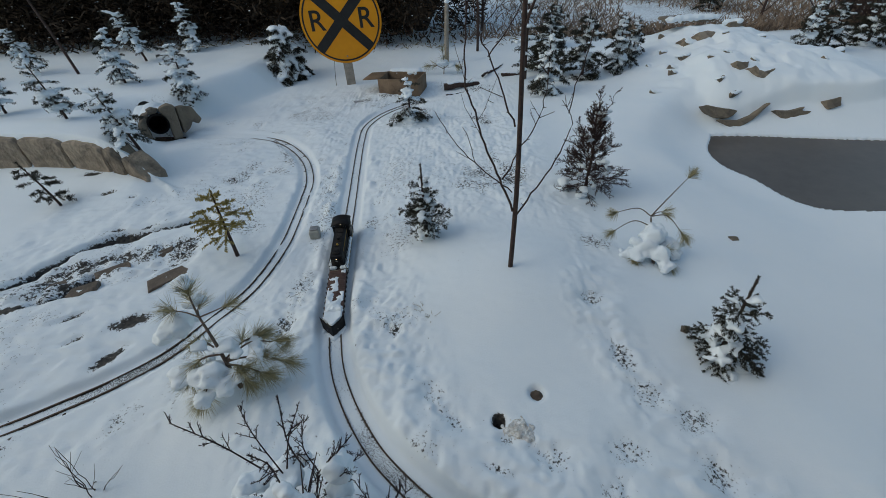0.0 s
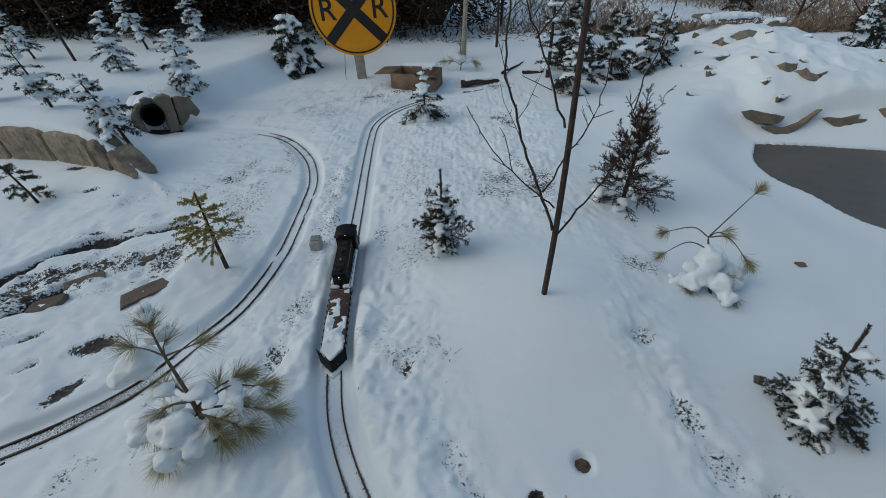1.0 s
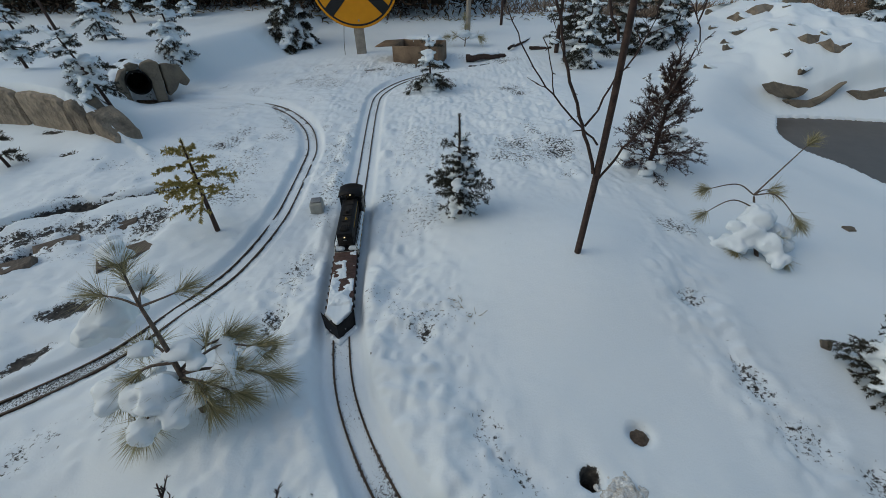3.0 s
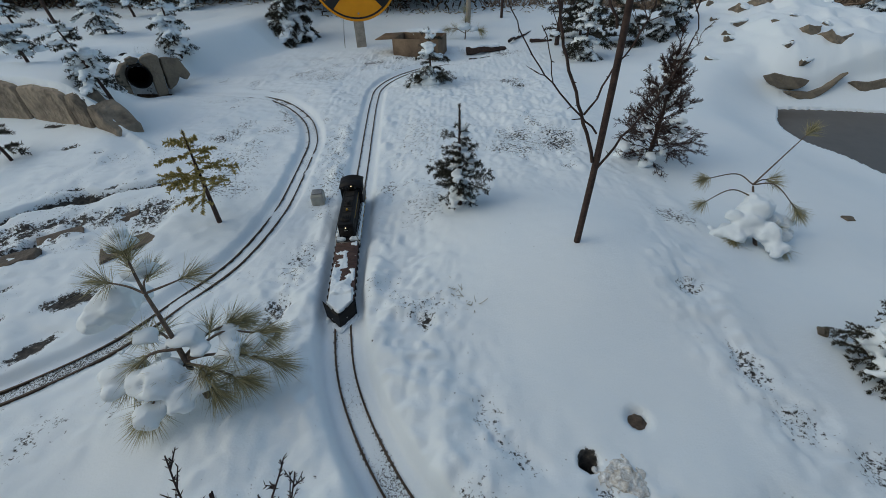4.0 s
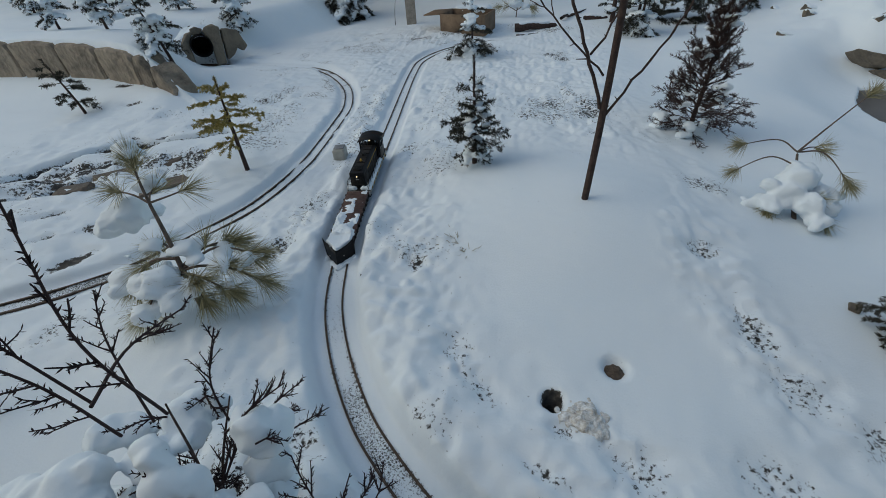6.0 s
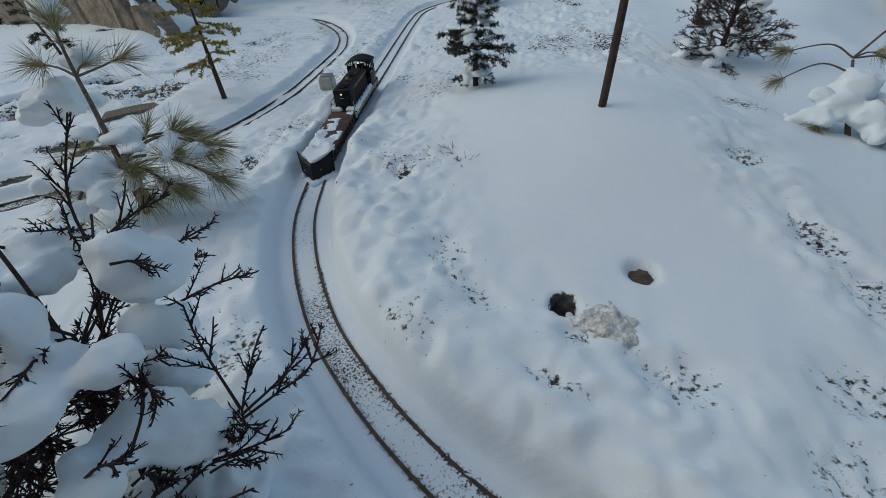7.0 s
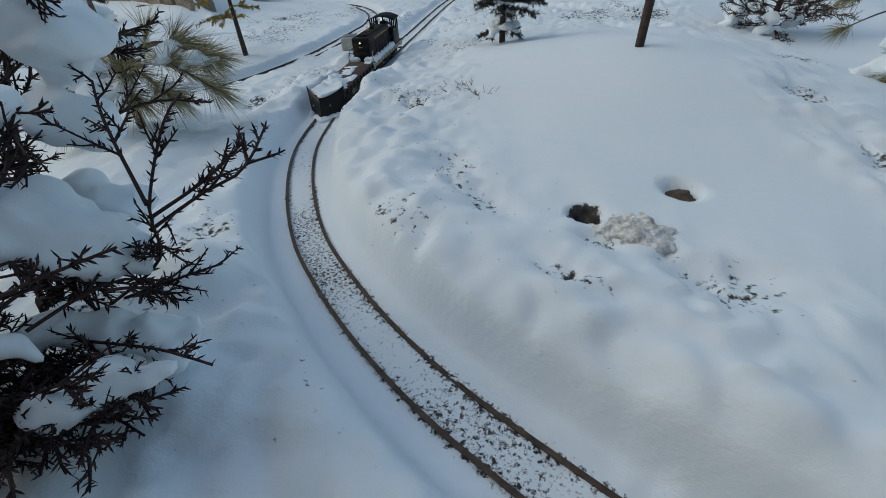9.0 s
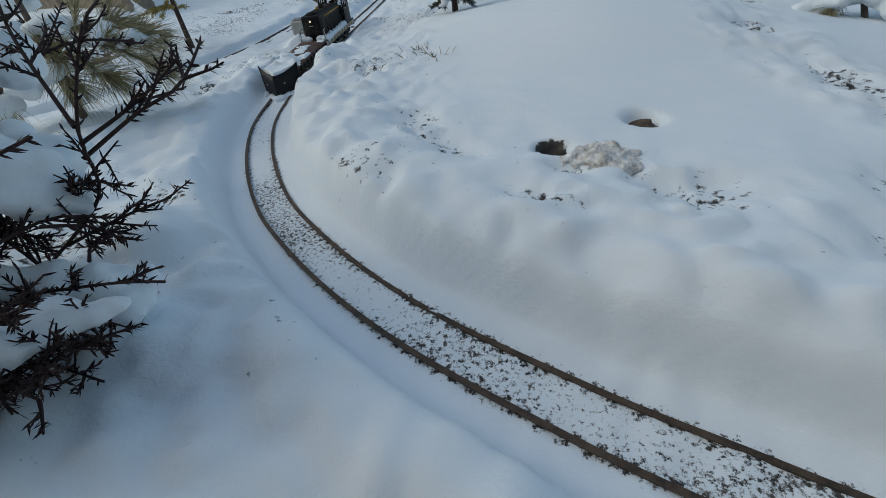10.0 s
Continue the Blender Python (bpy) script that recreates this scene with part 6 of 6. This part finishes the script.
for i, (line, x, y, z, material) in enumerate((([(-0.09, 0.06), (-0.02, 0.04), (0.09, 0.03), (0.06, -0.05), (-0.05, -0.06), (-0.1, 0.0)], 2.56, 3.83, 0.06, GREYROCK), ([(-0.14, 0.09), (-0.08, 0.03), (0.0, 0.0), (0.15, 0.04), (0.12, -0.06), (0.02, -0.09), (-0.08, -0.05)], 2.68, 3.7, -0.03, STONE),
                                               ([(-0.14, 0.04), (0.02, 0.06), (0.14, 0.03), (0.12, -0.06), (-0.1, -0.06)], 2.6, 4.6, 0.23, STONE), ([(-0.06, 0.05), (0.04, 0.02), (0.05, -0.05), (-0.05, -0.05)], 2.43, 4.62, 0.25, STONE))):
    line = [(u * 0.66, w * 0.66) for u, w in line]
    slab("rockery_stone", "angular tan rockery stone bared on the slope", "stone", line, 0.12, pose(*put(x, y, 0.03), 0, -30, -80), 290 + i, material, G6, 0.007)
for i, (x, y, s) in enumerate(( (3.06, 4.98, (0.15, 0.12, 0.13)), (2.3, 4.35, (0.1, 0.08, 0.07)), (2.1, 4.1, (0.09, 0.06, 0.06)),
                               (2.55, 4.1, (0.07, 0.06, 0.05)), (2.72, 3.95, (0.08, 0.06, 0.05)), (2.45, 4.6, (0.1, 0.07, 0.07)), (2.6, 4.75, (0.08, 0.06, 0.06)), (3.55, 4.1, (0.12, 0.08, 0.05)), (2.35, 5.0, (0.09, 0.06, 0.05)),
                               (2.75, 4.55, (0.06, 0.05, 0.05)), (2.2, 4.6, (0.07, 0.05, 0.05)), (3.15, 4.6, (0.08, 0.06, 0.06)), (2.0, 4.4, (0.06, 0.05, 0.04)), (1.3, 3.6, (0.06, 0.05, 0.04)), (2.14, 4.2, (0.1, 0.05, 0.05)), (1.82, 3.76, (0.09, 0.04, 0.05)), (2.42, 3.6, (0.1, 0.04, 0.05)), (2.38, 4.05, (0.05, 0.04, 0.05)), (2.34, 3.73, (0.05, 0.04, 0.06)), (3.3, 3.9, (0.08, 0.05, 0.04)))):
    boulder("rockery_stone", "angular brown rockery stone half covered by snow", "stone", put(x, y, -s[2] * 0.24), s, 221 + i, GREYROCK, (RNG0.uniform(-25, 25), RNG0.uniform(-25, 25), RNG0.uniform(-30, 30)), s[2] * 0.2, G6, 0.45)
slab("stone_slab", "broad flat stone slab capped with snow", "stone", [(-0.3, 0.0), (0.22, -0.01), (0.24, 0.028), (0.06, 0.034), (-0.28, 0.03)], 0.3, pose(*put(2.72, 5.1, 0.05), 0, 0, -84), 250, GREYROCK, "", 0.006, 0.035)
G7 = "wet stones in the stream bed"
for i, (x, y, s, turn) in enumerate(((-1.42, 1.51, (0.2, 0.09, 0.05), 48), (-1.78, 1.44, (0.15, 0.08, 0.05), 38), (-1.75, 1.62, (0.17, 0.07, 0.05), 36), (-1.95, 1.52, (0.12, 0.06, 0.04), 42), (-1.58, 1.74, (0.1, 0.06, 0.04), 33))):
    boulder("stream_stone", "flat wet brown stone at the stream's edge", "stone", put(x, y, -0.018), s, 260 + i, WETSTONE, (4 * math.sin(i * 3), 5 * math.cos(i * 2), turn), 0.0, G7, 0.05)
pit = thing("garden_stone", "small round brown stone sunk in the snow", "stone", pose(*put(0.255, 0.825, 0.004), 0, 0, 20))
RNG = np.random.RandomState(280)
b = Buf()
b.blob((0, 0, 0), (0.022, 0.021, 0.018), 0.4, 3, 2.2)
part("stone", b, PEBBLE, pit)
clod = thing("frozen_clod", "crumbly frozen clod of snow and grit beside a burrow", "clod", pose(*put(0.178, 0.69, 0.004)))
RNG = np.random.RandomState(281)
b = Buf()
for i in range(170):
    q = RNG.normal(size=3) * (0.025, 0.021, 0.003)
    b.blob(q + (0, 0, 0.009 - 6 * (q[0] ** 2 + q[1] ** 2)), np.array((1, 1, 0.7)) * RNG.uniform(0.003, 0.011), 0.6)
fuse(part("crust", b, GRITROCK, clod), 0.0018, 1)
boulder("garden_stone", "dark pebble on the snow beside the spruce", "stone", put(0.9, 1.12, 0.0), (0.04, 0.03, 0.03), 282, GREYROCK, (0, 0, 60), 0.0, "", 0.4)
boulder("garden_stone", "stone tip showing above the pond bank", "stone", put(1.45, 1.75, -0.004), (0.05, 0.035, 0.03), 283, GREYROCK, (0, 0, 10), 0.0, "", 0.4)

# Glass block by the loop
blk = thing("glass_block", "small frosted glass block light with a pale cap", "garden light", pose(*put(-0.768, 1.85, 0.0), 0, 0, 8))
part("block", bm_box((0.055, 0.06, 0.05), (0, 0, 0.027), 0.009, 3), FROSTED, blk)
part("cap", bm_box((0.044, 0.04, 0.006), (0, 0.005, 0.054), 0.002, 2), ZINC, blk, "dull metal cap")
part("base_rim", bm_box((0.05, 0.055, 0.006), (0, 0, 0.003), 0.002, 2), GREYPAINT, blk)

# ---- crossing sign ----
SIGN = thing("railroad_sign", "round amber railroad crossing sign with black cross on a timber post", "road sign", pose(-1.06, 4.66, ground_z(-1.06, 4.66), 0, 0, 6))
SR, SC = 0.395, 0.62
face = Matrix.Translation((0.015, -0.045, SC)) @ Matrix.Rotation(radians(90), 4, "X")


def disc(r, z0, z1, seg=72):
    bm = bm_cyl(r, r, z1 - z0, (0, 0, (z0 + z1) / 2), seg, bevel=0.001)
    bmesh.ops.transform(bm, matrix=face, verts=bm.verts)
    return bm


part("post", bm_box((0.09, 0.05, 1.1), (0, 0, 0.45), 0.004), STAKEWOOD, SIGN, "weathered square timber post")
part("plate", disc(SR, 0, 0.004), SIGNYEL, SIGN, "amber reflective plate", False)
rim = Buf()
for r_in, r_out in ((SR - 0.035, SR - 0.02),):
    a = np.linspace(0, 2 * np.pi, 96, endpoint=False)
    v = [face @ Vector((math.cos(t) * r, math.sin(t) * r, z)) for t in a for r, z in ((r_in, 0.004), (r_in, 0.0062), (r_out, 0.0062), (r_out, 0.004))]
    rim.add([tuple(p) for p in v], quads=[(i * 4 + k, i * 4 + k + 1, ((i + 1) % 96) * 4 + k + 1, ((i + 1) % 96) * 4 + k) for i in range(96) for k in range(3)])
part("border", rim, SIGNBLK, SIGN, "black border ring", False)
for s in (-1, 1):
    bm = bm_box((0.092, 2 * (SR - 0.03), 0.0028), (0, 0, 0.0055))
    bmesh.ops.transform(bm, matrix=face @ Matrix.Rotation(radians(s * 45), 4, "Z") @ Matrix.Translation((0, 0, 0.0004 * s)), verts=bm.verts)
    part("cross_bar", bm, SIGNBLK, SIGN, "black diagonal bar", False)
for s in (-1, 1):
    cu = bpy.data.curves.new("letter", "FONT")
    cu.body, cu.size, cu.extrude, cu.align_x, cu.align_y, cu.offset = "R", 0.26, 0.001, "CENTER", "CENTER", 0.002
    tmp = new("letter_outline", cu)
    me = bpy.data.meshes.new_from_object(tmp.evaluated_get(bpy.context.evaluated_depsgraph_get()))
    bpy.data.objects.remove(tmp)
    me.materials.clear()
    me.materials.append(SIGNBLK)
    ob = new("letter", me)
    ob.parent = SIGN
    ob.matrix_basis = face @ Matrix.Translation((s * 0.238, 0, 0.0062))
    ob["label"] = "black letter R"
for y in (-0.33, 0.33):
    bm = bm_cyl(0.008, 0.008, 0.006, (0, y, 0.007), 12)
    bmesh.ops.transform(bm, matrix=face, verts=bm.verts)
    part("bolt", bm, ZINC, SIGN)
b = Buf()
b.tube(spline([(-0.16, -0.02, 0.0), (-0.15, -0.02, 0.12), (-0.12, -0.03, 0.3)], 0.03), 0.003, 0.002, 5)
part("wire", b, GRIME, SIGN)

# Timber crate, stakes and fallen branches behind the track
crate = thing("open_box", "low open cardboard box with its lid folded back", "box", pose(*put(-0.47, 4.34, -0.01), 0, 0, -14) @ Matrix.Scale(1.15, 4))
for nm, s, c in (("side", (0.36, 0.012, 0.14), (0, -0.12, 0.07)), ("side", (0.36, 0.012, 0.14), (0, 0.12, 0.07)), ("side", (0.012, 0.23, 0.14), (-0.174, 0, 0.07)), ("side", (0.012, 0.23, 0.14), (0.174, 0, 0.07)), ("bottom", (0.34, 0.22, 0.01), (0, 0, 0.006))):
    part(nm, bm_box(s, c, 0.002, 1), CARD, crate)
part("flap", bm_box((0.15, 0.22, 0.008), (-0.075, 0, 0), 0.002, 1, Matrix.Translation((-0.176, 0.0, 0.138)) @ Matrix.Rotation(radians(-4), 4, "Y")), CARD, crate, "folded-back flap")
part("bar", bm_box((0.03, 0.002, 0.02), (0.1, -0.1275, 0.08)), GREYPAINT, crate, "pale printed mark")
b = Buf()
for i in range(8):
    b.blob((-0.12 + 0.03 * i, 0.17, 0.13), (0.05, 0.06, 0.035), 0.3)
fuse(part("snow_cap", b, SNOW, crate, "snow heaped on the rear edge"), 0.008)
for x, y, h, r, nm, lab in ((-0.02, 5.2, 0.62, 0.028, "wooden_stake", "grey weathered wooden stake with snow on top"),):
    st = thing(nm, lab, "stake", pose(*put(x, y), 2, 2, 0))
    b = Buf()
    b.tube([(0, 0, -0.1), (0, 0, h * 0.5), (0.005, 0, h)], r, r * 0.8, 9)
    part("pole", b, STAKEWOOD, st)
    b = Buf()
    b.blob((0.005, 0, h + 0.005), (r, r, r * 0.8), 0.2)
    part("snow_cap", b, SNOW, st)


def log_piece(label, at, length, r, turn, seed):
    global RNG
    RNG = np.random.RandomState(seed)
    root = thing("fallen_branch", label, "branch", pose(*at, 0, 0, turn))
    q = bent((-length / 2, 0, r * 0.6), (1, 0, 0.03), length, 0.05, 7, 0.05)
    b = Buf()
    b.tube(q, r, r * 0.6, 8)
    part("wood", b, BARK, root)
    b = Buf()
    for p in q[1:-1]:
        b.blob(p + (0, 0, r * 0.8), (length * 0.1, r * 0.8, r * 0.5), 0.4)
    fuse(part("snow_cap", b, SNOW, root), r / 3)


log_piece("dark fallen branch lying on the snow", put(0.12, 4.4, 0.01), 0.36, 0.035, 10, 301)
log_piece("thin forked branch on the snow", put(0.5, 4.85, 0.01), 0.55, 0.014, 58, 302)
log_piece("dark stick half sunk in snow", put(0.66, 4.66, 0.0), 0.2, 0.022, 5, 303)
log_piece("thin stick lying in trodden snow", put(0.08, 4.2, 0.0), 0.25, 0.008, 20, 304)
